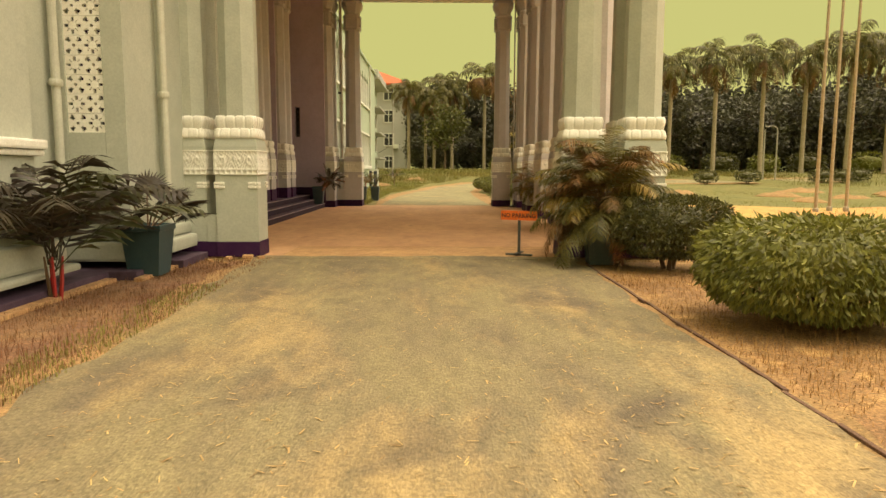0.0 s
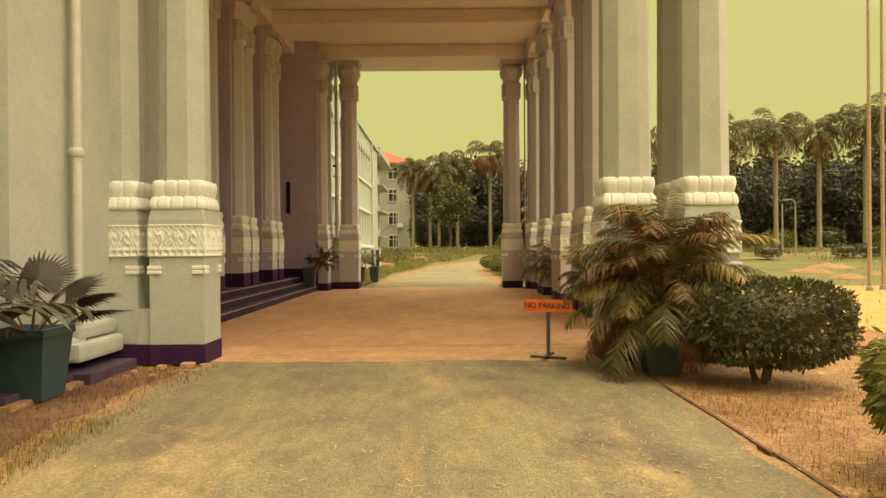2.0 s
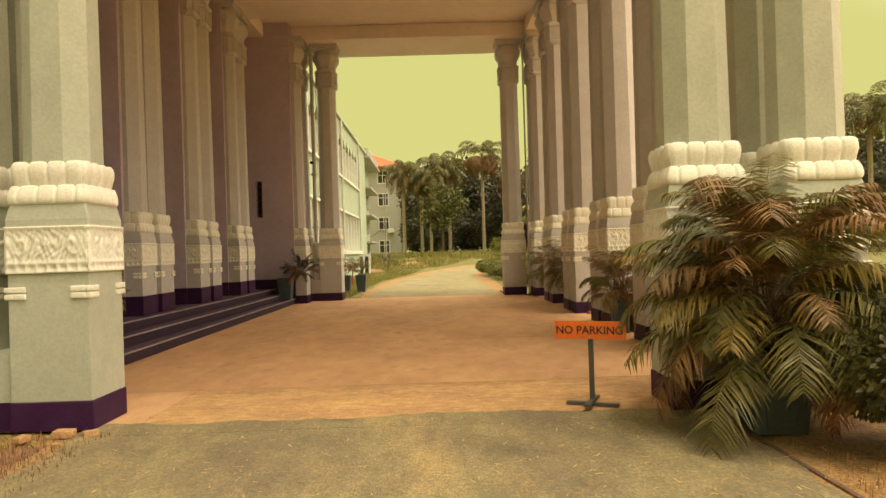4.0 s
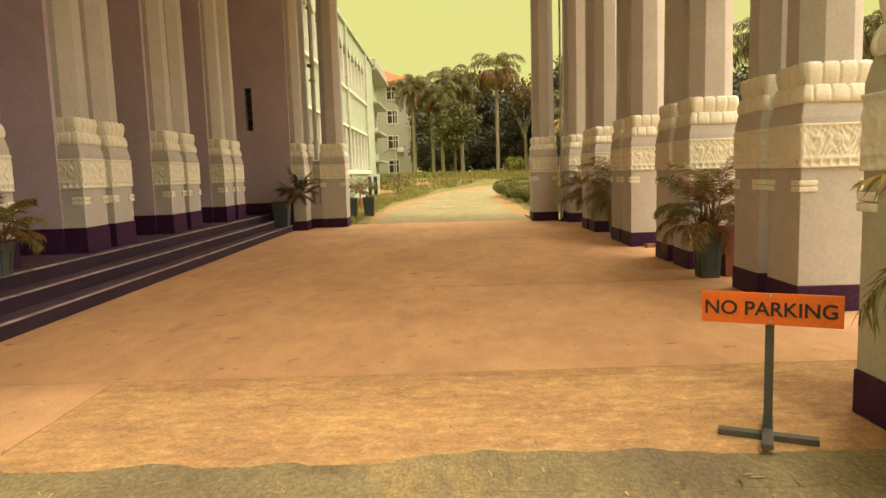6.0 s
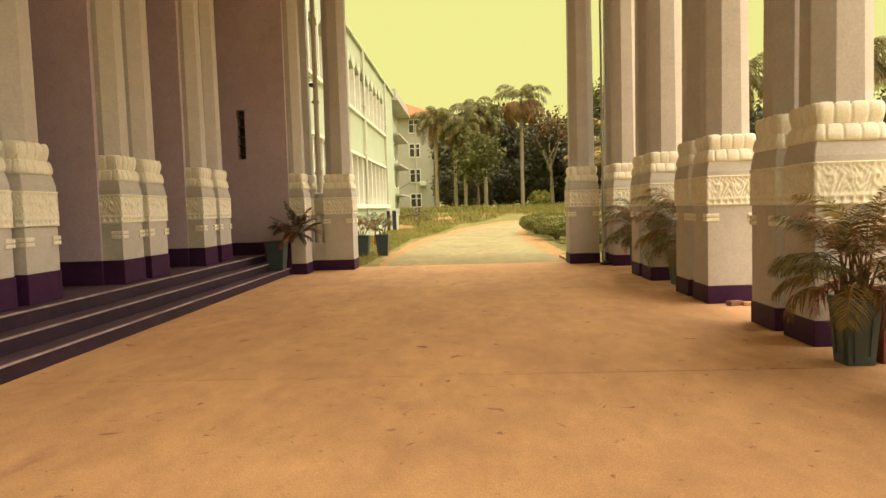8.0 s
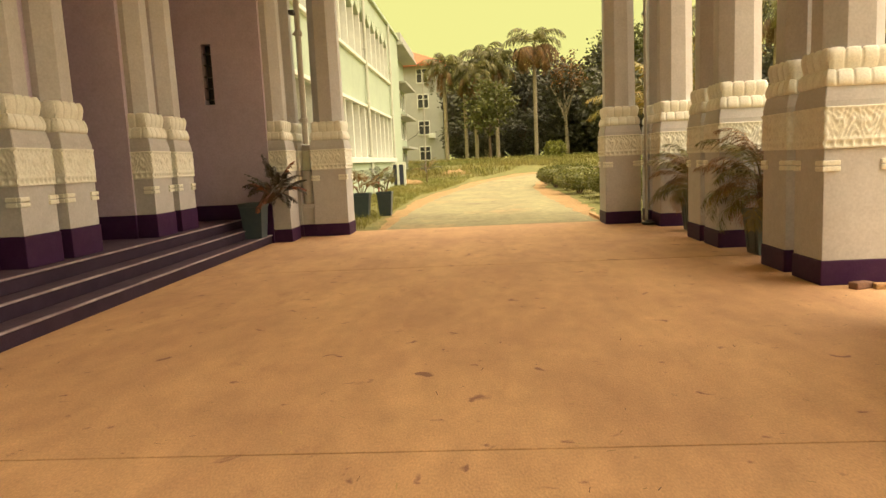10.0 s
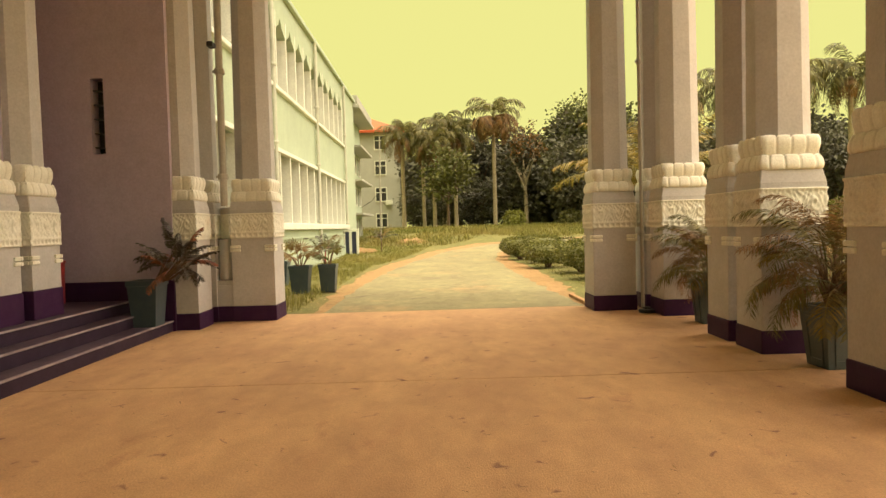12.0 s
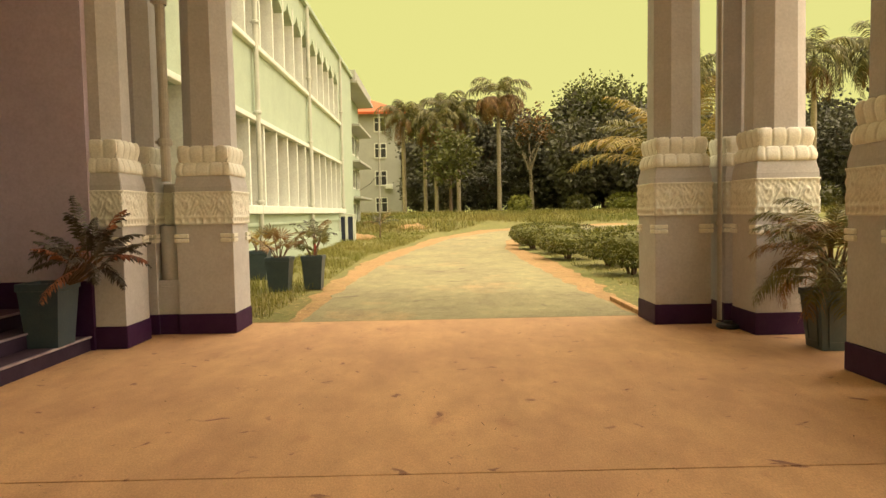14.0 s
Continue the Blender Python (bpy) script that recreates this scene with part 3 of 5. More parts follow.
# ---- portico roof ----
ceiling = thing("ceiling", 0, 0, 0, label="plain painted ceiling with cross beams over the drive", category="ceiling", kind="structure")
bm = bmesh.new()
box(bm, -6.9, 4.75, 6.9, 25.6, 8.98, 9.25)
for y0, y1 in ((7.2, 8.95), (10.70, 12.3), (13.72, 15.35), (16.74, 18.4), (19.8, 21.42)):
    box(bm, -6.8, 4.4, y0, y1, 8.53, 8.975, 0.03)
box(bm, -6.8, 4.75, 23.5, 25.6, 8.53, 8.976, 0.03)
part("ceiling_slab", bm, CEIL, ceiling)
part("row_beam", boxes((3.45, 4.35, 6.95, 25.5, 8.535, 8.972), bevel=0.02), CEIL, ceiling)
part("row_beam", boxes((-5.85, -4.95, 8.98, 23.2, 8.535, 8.972), bevel=0.02), CEIL, ceiling)
part("parapet", boxes((4.55, 4.85, 6.7, 25.7, 8.9, 10.3), (-4.0, 4.54, 6.7, 6.89, 8.9, 10.3), bevel=0.02), GREYLIT, ceiling)

# ---- steps and platform ----
steps = thing("stairs", 0, 0, 0, label="dark cement steps with pale edges along the platform", category="stairs", kind="structure")
for i, x in enumerate((-4.20, -4.50, -4.80)):
    part("step", boxes((-8.2, x, 8.98, 23.03, 0.1667 * i - 0.05 * (i == 0), 0.1667 * (i + 1) - 0.022), bevel=0.004), RISER, steps)
    part("step_edge", boxes((x - 0.30 if i < 2 else -8.2, x + 0.018, 8.98, 23.03, 0.1667 * (i + 1) - 0.0215, 0.1667 * (i + 1)), bevel=0.006), STEP, steps)
    part("nosing", boxes((x - 0.02, x + 0.022, 8.98, 23.028, 0.1667 * (i + 1) - 0.018, 0.1667 * (i + 1) + 0.003), bevel=0.006), NOSING, steps, "thin pale step edge")

# ---- porch walls behind the raised pillars ----
wb = thing("wall_porch_back", 0, 0, 0, label="grey shaded porch wall with door recesses", category="wall", kind="structure")
part("wall", boxes((-7.3, -6.8, 8.98, 12.75, 0.5, 9), (-7.3, -6.8, 13.3, 15.8, 3.4, 9), (-7.3, -6.8, 15.8, 16.4, 0.5, 9), (-7.3, -6.8, 16.4, 18.9, 3.4, 9),
                    (-7.3, -6.8, 18.9, 19.5, 0.5, 9), (-7.3, -6.8, 19.5, 22.0, 3.4, 9), (-7.3, -6.8, 22.0, 23.3, 0.5, 9), (-7.3, -6.8, 12.75, 13.3, 0.5, 9)), DARKWALL, wb)
for n, y in enumerate((13.3, 16.4, 19.5)):
    d = thing(f"door_{n + 1}", -7.05, y + 1.25, 0.5, label="closed dark red-brown double door in the porch wall", category="door", kind="structure")
    part("door_frame", boxes((-0.1, 0.12, -1.249, -1.13, 0, 2.9), (-0.1, 0.12, 1.13, 1.249, 0, 2.9), (-0.1, 0.12, -1.249, 1.249, 2.78, 2.9), bevel=0.008), DOORRED, d)
    for s in (-1, 1):
        leaf = part("door_leaf", boxes((-0.05, 0.0, min(0.005 * s, 1.125 * s), max(0.005 * s, 1.125 * s), 0.01, 2.77), bevel=0.006), DOORRED, d)
        for z0, z1 in ((0.2, 1.0), (1.15, 2.6)):
            part("door_panel", boxes((-0.02, 0.018, min(0.18 * s, 0.95 * s), max(0.18 * s, 0.95 * s), z0, z1), bevel=0.015), DOORRED, leaf)
for n, y in enumerate((10.70, 13.76, 16.83, 19.93)):
    w = thing(f"wall_pier_{n + 1}", 0, 0, 0, label="grey cross wall behind a pair of pillars", category="wall", kind="structure")
    part("wall", boxes((-6.8, -5.32, y - 0.045, y + 1.525, 0.86, 8.98)), DARKWALL, w)
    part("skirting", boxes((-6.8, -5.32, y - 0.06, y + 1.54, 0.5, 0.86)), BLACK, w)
we = thing("wall_porch_end", 0, 0, 0, label="grey shaded end wall of the porch with a narrow slot", category="wall", kind="structure")
for spec in ((-8, -5.335, 23.055, 23.75, 0.8, 8.98), (-5.335, -5.135, 23.055, 23.75, 0.8, 2.78), (-5.335, -5.135, 23.055, 23.75, 3.94, 8.98), (-5.135, -4.16, 23.055, 23.75, 0.8, 8.98)):
    part("wall", boxes(spec), DARKWALL, we)
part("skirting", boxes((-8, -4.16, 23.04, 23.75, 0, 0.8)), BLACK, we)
slot = thing("window_slot", -5.235, 23.20, 2.78, label="dark narrow louvred slot window", category="window", kind="structure")
part("backing", boxes((-0.099, 0.099, 0.1, 0.14, 0.001, 1.159)), GLASSDARK, slot)
for k in range(5):
    part("louvre", boxes((-0.098, 0.098, -0.06, 0.07, 0.1 + 0.22 * k, 0.118 + 0.22 * k)), DARKMETAL, slot)

# ---- building front with lattice ----
wf = thing("wall_front", 0, 0, 0, label="grey building front in a sunlit green tint with stepped corners", category="wall", kind="structure")
part("wall", boxes((-8.5, -5.12, -14, 5.52, 0.2, 10.3), (-8.5, -4.93, 5.53, 8.9, 0.2, 10.3), (-4.93, -4.40, 5.53, 8.9, 0.2, 2.02), (-4.93, -4.40, 5.53, 8.9, 6.4, 10.3),
                    (-4.40, -4.10, 5.53, 8.9, 0.2, 10.3), (-4.10, -4.03, 6.66, 8.9, 0.2, 10.3), bevel=0.006), GREYLIT, wf)
part("closing_wall", boxes((-14, -8.5, -14, 8.9, 0, 10.3), (-14, -7.3, 8.9, 25.2, 0, 10.3)), GREYLIT, wf)
part("pier", boxes((-5.12, -4.62, -1.2, 4.15, 0.2, 10.3), bevel=0.02), GREYLIT, wf)
part("ledge", boxes((-5.12, -4.48, -1.3, 4.22, 1.74, 1.86), (-5.12, -4.53, -1.25, 4.23, 1.66, 1.738), bevel=0.03), WHITE, wf, "white rounded ledge")
part("foot_moulding", boxes((-5.12, -4.42, -1.4, 4.4, 0.30, 0.62), (-5.12, -4.30, -1.5, 4.5, 0.2, 0.298), bevel=0.05), GREYLIT, wf)
part("foot_moulding", boxes((-5.1, -4.0, 5.30, 6.6, 0.50, 0.62), (-5.1, -3.92, 5.22, 6.7, 0.20, 0.48), (-4.1, -3.80, 6.3, 7.40, 0.20, 0.42), (-4.1, -3.9, 6.5, 7.42, 0.44, 0.62), bevel=0.05), GREYLIT, wf)
part("drain_edge", boxes((-5.2, -4.20, -8, 5.0, -0.03, 0.10), (-5.2, -3.82, 5.0, 6.2, -0.03, 0.10), (-4.1, -3.62, 6.2, 7.36, -0.03, 0.10), bevel=0.015), STEP, wf)
part("splash_slab", boxes((-4.2, -4.05, -8, 4.9, -0.03, 0.03), (-3.82, -3.70, 4.9, 6.2, -0.03, 0.03), bevel=0.01), SLABOLD, wf)


def lattice_tile(kind):
    """A pierced tile: cells of a fine grid left out where the holes are."""
    bm = bmesh.new()
    n, s, d = 14, 0.265, 0.05

    def hole(i, j):
        u, v = (i + 0.5) / n * 2 - 1, (j + 0.5) / n * 2 - 1
        r, a = math.hypot(u, v), math.atan2(v, u)
        if kind == 0:
            return r < 0.22 or (0.50 < r < 1.05 and abs(math.sin(2 * a)) > 0.90 and r > 0.55)
        return 0.45 < r < 0.80 and math.cos(8 * a) > 0.35
    for i in range(n):
        for j in range(n):
            if not hole(i, j):
                x0, z0 = i / n * s, j / n * s
                q = [bm.verts.new(p) for p in ((x0, 0, z0), (x0 + s / n, 0, z0), (x0 + s / n, 0, z0 + s / n), (x0, 0, z0 + s / n))]
                bm.faces.new(q)
    bmesh.ops.remove_doubles(bm, verts=bm.verts, dist=0.0005)
    r = bmesh.ops.extrude_face_region(bm, geom=bm.faces[:])
    for v in r["geom"]:
        if isinstance(v, bmesh.types.BMVert):
            v.co.y += d
    bmesh.ops.recalc_face_normals(bm, faces=bm.faces)
    return bm


lat = thing("lattice_screen", -4.93, 5.56, 2.02, label="white pierced lattice screen of flower tiles", category="screen", kind="structure")
# black sheet stands in for the shade seen through the tile holes
part("backing", boxes((0, 0.53, 0.2, 0.25, 0, 4.38)), BLACK, lat)
tiles = [part("lattice_tile", lattice_tile(k), WHITE, lat) for k in (0, 1)]
for j in range(16):
    for i in range(2):
        m = pose(0.265 * i, 0, 0.27 * j)
        if j == 0 and i == 0:
            tiles[0].matrix_basis = m
        elif j == 0 and i == 1:
            tiles[1].matrix_basis = m
        else:
            again(tiles[(i + j) % 2], m, lat)


def downpipe(x, y, z0, z1, r, material, label, brackets=(), shoe=0.0):
    p = thing("downpipe", x, y, z0, label=label, category="pipe", group="rainwater pipes")
    bm = bmesh.new()
    rings(bm, [circle(r, 0), circle(r, z1 - z0)])
    part("pipe", bm, material, p, smooth=False)
    for z in brackets:
        bm = bmesh.new()
        rings(bm, [circle(r * 1.35, z - z0 - 0.05), circle(r * 1.5, z - z0 - 0.02), circle(r * 1.5, z - z0 + 0.02), circle(r * 1.3, z - z0 + 0.05)])
        box(bm, -r * 1.9, 0, -0.02, 0.02, z - z0 - 0.02, z - z0 + 0.02)
        part("socket", bm, material, p)
    return p


downpipe(-3.96, 6.58, 0.62, 9.0, 0.055, PIPEPALE, "pale painted rainwater pipe with loose socket on the building front", (2.66, 4.7, 6.9))
downpipe(-5.00, 5.42, 0.62, 9.0, 0.06, PIPEPALE, "pale painted rainwater pipe in the building's corner", (2.70, 5.0))
downpipe(-3.61, 23.93, 1.96, 8.5, 0.06, PIPE, "grey painted rainwater pipe between two pillars", (2.45, 4.2, 6.2))
downpipe(3.42, 23.98, 0.05, 8.5, 0.03, PIPE, "thin grey rainwater pipe between two pillars", (1.3, 4.2))


# ---- long wing ----
WX = -5.3
wing = thing("wing_building", WX, 25.3, 0, label="long pale green two-storey wing with white window fins", category="building")
L = 32.0
for spec in ((-6, 0, 0, L, 0, 1.55), (-6, 0, 0, L, 4.22, 6.22), (-6, 0, 0, L, 8.95, 9.72), (-6, 0, 26.4, L, 1.55, 4.22), (-6, 0, 26.4, L, 6.22, 8.95),
             (-6, 0, 0, 0.35, 1.55, 4.22), (-6, 0, 0, 0.35, 6.22, 8.95)):
    part("wall", boxes(spec), WINGWALL, wing)
part("screen_wall", boxes((-6, -0.42, 0.35, 26.4, 1.55, 4.22), (-6, -0.42, 0.35, 26.4, 6.22, 8.95)), PANEL, wing, "grey recessed window screens")
part("window_sill", boxes((-0.3, 0.20, -0.1, 27.0, 1.56, 1.80), bevel=0.03), WINGFIN, wing)
part("window_sill", boxes((-0.3, 0.14, -0.1, 27.0, 6.20, 6.34), bevel=0.03), WINGFIN, wing)
part("lintel_band", boxes((-0.1, 0.10, -0.1, 27.0, 4.16, 4.30), bevel=0.02), WINGFIN, wing)
part("plinth", boxes((-0.1, 0.12, -0.1, 26.0, 0, 0.62), (-0.1, 0.08, -0.1, 26.0, 1.2, 1.3), bevel=0.03), WINGWALL, wing)
fin = part("window_fin", boxes((-0.40, 0.04, -0.06, 0.06, 1.80, 4.16), bevel=0.01), WINGFIN, wing)
fin2 = part("window_fin", boxes((-0.40, 0.02, -0.055, 0.055, 6.34, 8.95), bevel=0.01), WINGFIN, wing)
bm = bmesh.new()
arch = [(0.0, 8.96), (0.0, 8.30), (0.12, 8.42), (0.30, 8.50), (0.55, 8.62), (0.78, 8.90), (1.01, 8.62), (1.26, 8.50), (1.44, 8.42), (1.56, 8.30), (1.56, 8.96)]
fa = [bm.verts.new((-0.28, y, z)) for y, z in arch]
fb = [bm.verts.new((0.0, y, z)) for y, z in arch]
for i in range(len(arch)):
    j = (i + 1) % len(arch)
    bm.faces.new((fa[i], fa[j], fb[j], fb[i]))
for i in range(1, 5):
    bm.faces.new((fb[0], fb[i], fb[i + 1]))
    k = len(arch) - 1
    bm.faces.new((fb[k], fb[k - i - 1], fb[k - i]))
bm.faces.new((fb[0], fb[5], fb[10]))
head = part("arch_head", bm, WINGWALL, wing)
glass = part("window_pane", boxes((-0.415, -0.40, 0.10, 1.46, 3.15, 4.1)), GLASSDARK, wing)
glass.data.materials[0] = PANEL
for k in range(17):
    y = 26.3 - 1.6 * k
    if k == 0:
        fin.matrix_basis, fin2.matrix_basis, head.matrix_basis, glass.matrix_basis = pose(0, y, 0), pose(0, y, 0), pose(0, y - 1.58, 0), pose(0, y - 1.58, 0)
    else:
        again(fin, pose(0, y, 0), wing)
        again(fin2, pose(0, y, 0), wing)
        if k < 16:
            again(head, pose(0, y - 1.58, 0), wing)
            again(glass, pose(0, y - 1.58, 0), wing)
part("eave", boxes((-6, 0.16, -0.2, L, 9.74, 9.92), (-6, 0.10, -0.2, L, 9.93, 10.0), bevel=0.03), WINGWALL, wing)
for y in (34.6, 42.6, 51.7):
    downpipe(WX + 0.13, y, 0.1, 9.7, 0.075, PIPEPALE, "pale painted rainwater pipe on the long wing", (1.9, 4.4, 6.9))

blk = thing("stair_block", -5.95, 57.32, 0, label="pale plain block with projecting concrete window hoods", category="building")
part("wall", boxes((-7, 0.0, 0, 9.4, 0, 9.4)), WINGWALL, blk)
part("roof", boxes((-7, 1.10, -0.3, 9.9, 9.42, 9.62), (-7, 0.95, -0.2, 9.7, 9.63, 10.25), bevel=0.03), HOUSE, blk)
for z in (2.5, 4.8, 7.1):
    part("hood", boxes((-0.1, 0.95, 1.6, 9.2, z, z + 0.15), bevel=0.02), HOUSE, blk)
    for y in (2.0, 4.6, 7.2):
        w = part("window", boxes((-0.03, 0.03, y, y + 1.6, z - 1.55, z - 0.2)), GLASSDARK, blk)
        part("window_frame", boxes((0.031, 0.07, y, y + 1.6, z - 1.55, z - 1.46), (0.031, 0.069, y, y + 0.09, z - 1.5, z - 0.2), (0.031, 0.069, y + 1.51, y + 1.6, z - 1.5, z - 0.2), (0.031, 0.069, y + 0.75, y + 0.85, z - 1.5, z - 0.2), (0.031, 0.07, y, y + 1.6, z - 0.29, z - 0.2)), WINGFIN, w)

# ---- far house ----
house = thing("house", -5.2, 113, 0.6, label="four-storey grey house with an orange hipped roof", category="house")
part("wall", boxes((-16, 0, 0, 14, 0, 15.2)), HOUSE, house)
bm = bmesh.new()
rv = [bm.verts.new(p) for p in ((-16.9, -0.9, 15.25), (0.9, -0.9, 15.25), (0.9, 14.9, 15.25), (-16.9, 14.9, 15.25), (-9.5, 7, 18.6), (-6.0, 7, 18.6))]
for f in ((0, 1, 5, 4), (1, 2, 5), (2, 3, 4, 5), (3, 0, 4), (3, 2, 1, 0)):
    bm.faces.new([rv[i] for i in f])
part("roof", bm, ROOF, house)
part("eave_board", boxes((-16.8, 0.8, -0.85, -0.7, 14.95, 15.24)), ROOF, house)
for z in (1.2, 5.0, 8.9, 12.6):
    for x in (-3.6, -7.6, -11.6):
        w = part("window", boxes((x, x + 1.5, -0.04, 0.02, z, z + 1.9)), GLASSDARK, house)
        part("window_frame", boxes((x - 0.12, x, -0.1, 0, z - 0.1, z + 2.0), (x + 1.5, x + 1.62, -0.1, 0, z - 0.1, z + 2.0), (x, x + 1.5, -0.1, 0, z + 1.9, z + 2.02), (x, x + 1.5, -0.14, 0, z - 0.14, z),
                                   (x + 0.70, x + 0.80, -0.09, -0.041, z, z + 1.9), (x, x + 1.5, -0.08, -0.042, z + 1.2, z + 1.28)), WINGFIN, w)
part("air_unit", boxes((-2.2, -1.2, -0.5, -0.02, 4.4, 5.1), bevel=0.04), WINGFIN, house)


# ---- plants ----
def frond_geo(V, F, base, heading, length, rise, droop, leaflets, leaf_len, width, rng, rib=0.008, hang=1.0):
    """Adds one feather leaf: a curved rib with paired leaflets. Returns the rib's points."""
    pts, d = [], Vector((math.cos(heading), math.sin(heading), 0))
    side0 = Vector((-d.y, d.x, 0))
    n = 12
    p = Vector(base)
    for i in range(n + 1):
        f = i / n
        pts.append(p.copy())
        ang = rise - droop * f * (0.5 + 0.7 * f)
        p = p + (d * math.cos(ang) + Vector((0, 0, 1)) * math.sin(ang)) * (length / n)
    q0 = len(V)
    for i in range(0, n + 1, 2):
        r = rib * (1 - 0.85 * i / n)
        V += [pts[i] + side0 * r, pts[i] - side0 * r, pts[i] + Vector((0, 0, r * 1.5))]
    for i in range(n // 2):
        for c in range(3):
            F.append((q0 + 3 * i + c, q0 + 3 * i + (c + 1) % 3, q0 + 3 * i + 3 + (c + 1) % 3, q0 + 3 * i + 3 + c))
    for k in range(leaflets):
        f = 0.16 + 0.84 * (k + 0.5) / leaflets
        i = min(int(f * n), n - 1)
        a = pts[i].lerp(pts[i + 1], f * n - i)
        t = (pts[i + 1] - pts[i]).normalized()
        up = side0.cross(t).normalized()
        ll = leaf_len * (math.sin(math.pi * (0.12 + 0.83 * f)) ** 0.7) * rng.uniform(0.85, 1.1)
        for s in (-1, 1):
            out = (side0 * s * rng.uniform(0.75, 1.0) + t * rng.uniform(0.5, 0.8) + up * rng.uniform(-0.1, 0.5)).normalized()
            down = Vector((0, 0, -1)) * ll * rng.uniform(0.2, 0.5) * hang
            w = t * width * 0.5
            m = a + out * ll * 0.5 + down * 0.15
            e = a + out * ll + down
            q = len(V)
            V += [a - w * 0.5, a + w * 0.5, m + w, m - w, e]
            F += [(q, q + 1, q + 2, q + 3), (q + 3, q + 2, q + 4)]
    return pts


def square_pot(parent, w, h, material, panelled=True, z=0.0):
    bm = bmesh.new()
    a, b = w * 0.36, w * 0.5
    sq = lambda r, z: [(-r, -r, z), (r, -r, z), (r, r, z), (-r, r, z)]
    rings(bm, [sq(a, z), sq(a * 1.02, z + 0.01), sq(b * 0.94, z + h * 0.88), sq(b, z + h * 0.89), sq(b, z + h), sq(b * 0.86, z + h), sq(b * 0.80, z + h * 0.9)])
    pot = part("pot", bm, material, parent)
    if panelled:
        bm = bmesh.new()
        for k in range(4):
            for u0, u1, v0, v1 in ((-0.62, -0.5, 0.1, 0.8), (0.5, 0.62, 0.1, 0.8), (-0.62, 0.62, 0.06, 0.14), (-0.62, 0.62, 0.74, 0.82)):
                r = bmesh.ops.create_cube(bm, size=1)
                for v in r["verts"]:
                    u, t = (u0 + u1) / 2 + v.co.x * (u1 - u0), (v0 + v1) / 2 + v.co.z * (v1 - v0)
                    half = a + (b * 0.94 - a) * t / 0.88
                    p = Vector((u * half, -half - 0.004 + v.co.y * 0.02, z + t * h))
                    p.rotate(Euler((0, 0, k * math.pi / 2)))
                    v.co = p
        part("panel_frame", bm, material, pot)
    part("earth", boxes((-b * 0.8, b * 0.8, -b * 0.8, b * 0.8, z + h * 0.8, z + h * 0.92)), EARTH, pot)
    return pot


def areca(x, y, z, seed, label, pot_w=0.5, pot_h=0.6, n=16, length=1.1, pot_mat=None, dry=0.45, leaf=0.30, tall=(0.12, 0.42), leaflets=32, width=0.022):
    """A feather palm of many arching leaves in a square pot."""
    rng = random.Random(seed)
    t = thing("potted_palm", x, y, z, rng.uniform(-6, 6), label, "potted plant")
    square_pot(t, pot_w, pot_h, pot_mat or POT)
    canes = [Vector((0.10 * math.cos(c * 1.3), 0.10 * math.sin(c * 1.3), 0)) * rng.uniform(0.3, 1.1) for c in range(7)]
    for k in range(n):
        head = 2 * math.pi * (k * 0.382) + rng.uniform(-0.35, 0.35)
        low = (k + 0.5) / n
        dead = low > 0.86 and rng.random() < dry
        b = canes[k % 7] + Vector((0, 0, pot_h * 0.9))
        top = b + Vector((math.cos(head) * 0.10, math.sin(head) * 0.10, tall[0] + (tall[1] - tall[0]) * (1 - low) * rng.uniform(0.6, 1.1)))
        bm = bmesh.new()
        tube(bm, [b, b.lerp(top, 0.5) + Vector((0, 0, 0.02)), top], [0.014, 0.011, 0.008], 5)
        stem = part("stem", bm, STEM, t)
        V, F = [], []
        rise = 1.45 - 1.35 * low + rng.uniform(-0.2, 0.2)
        bend = rng.uniform(1.2, 1.8) + (0.7 if dead else 0)
        frond_geo(V, F, top, head, length * rng.uniform(0.75, 1.15), rise, bend, leaflets, leaf * (0.7 if dead else rng.uniform(0.85, 1.1)), width, rng, 0.008, 1.9 if dead else 0.9)
        pick = rng.random()
        m, say = ((FRONDRUST if k % 2 else FRONDDRY), "dead rust-brown leaf") if dead else (FRONDDRY, "browning feathery leaf") if pick < dry * 0.7 else (FRONDGOLD, "yellowed feathery leaf") if pick < dry * 0.7 + 0.2 else (FROND, "green feathery leaf")
        mesh_from("leaf", V, F, m, stem, say)
    return t


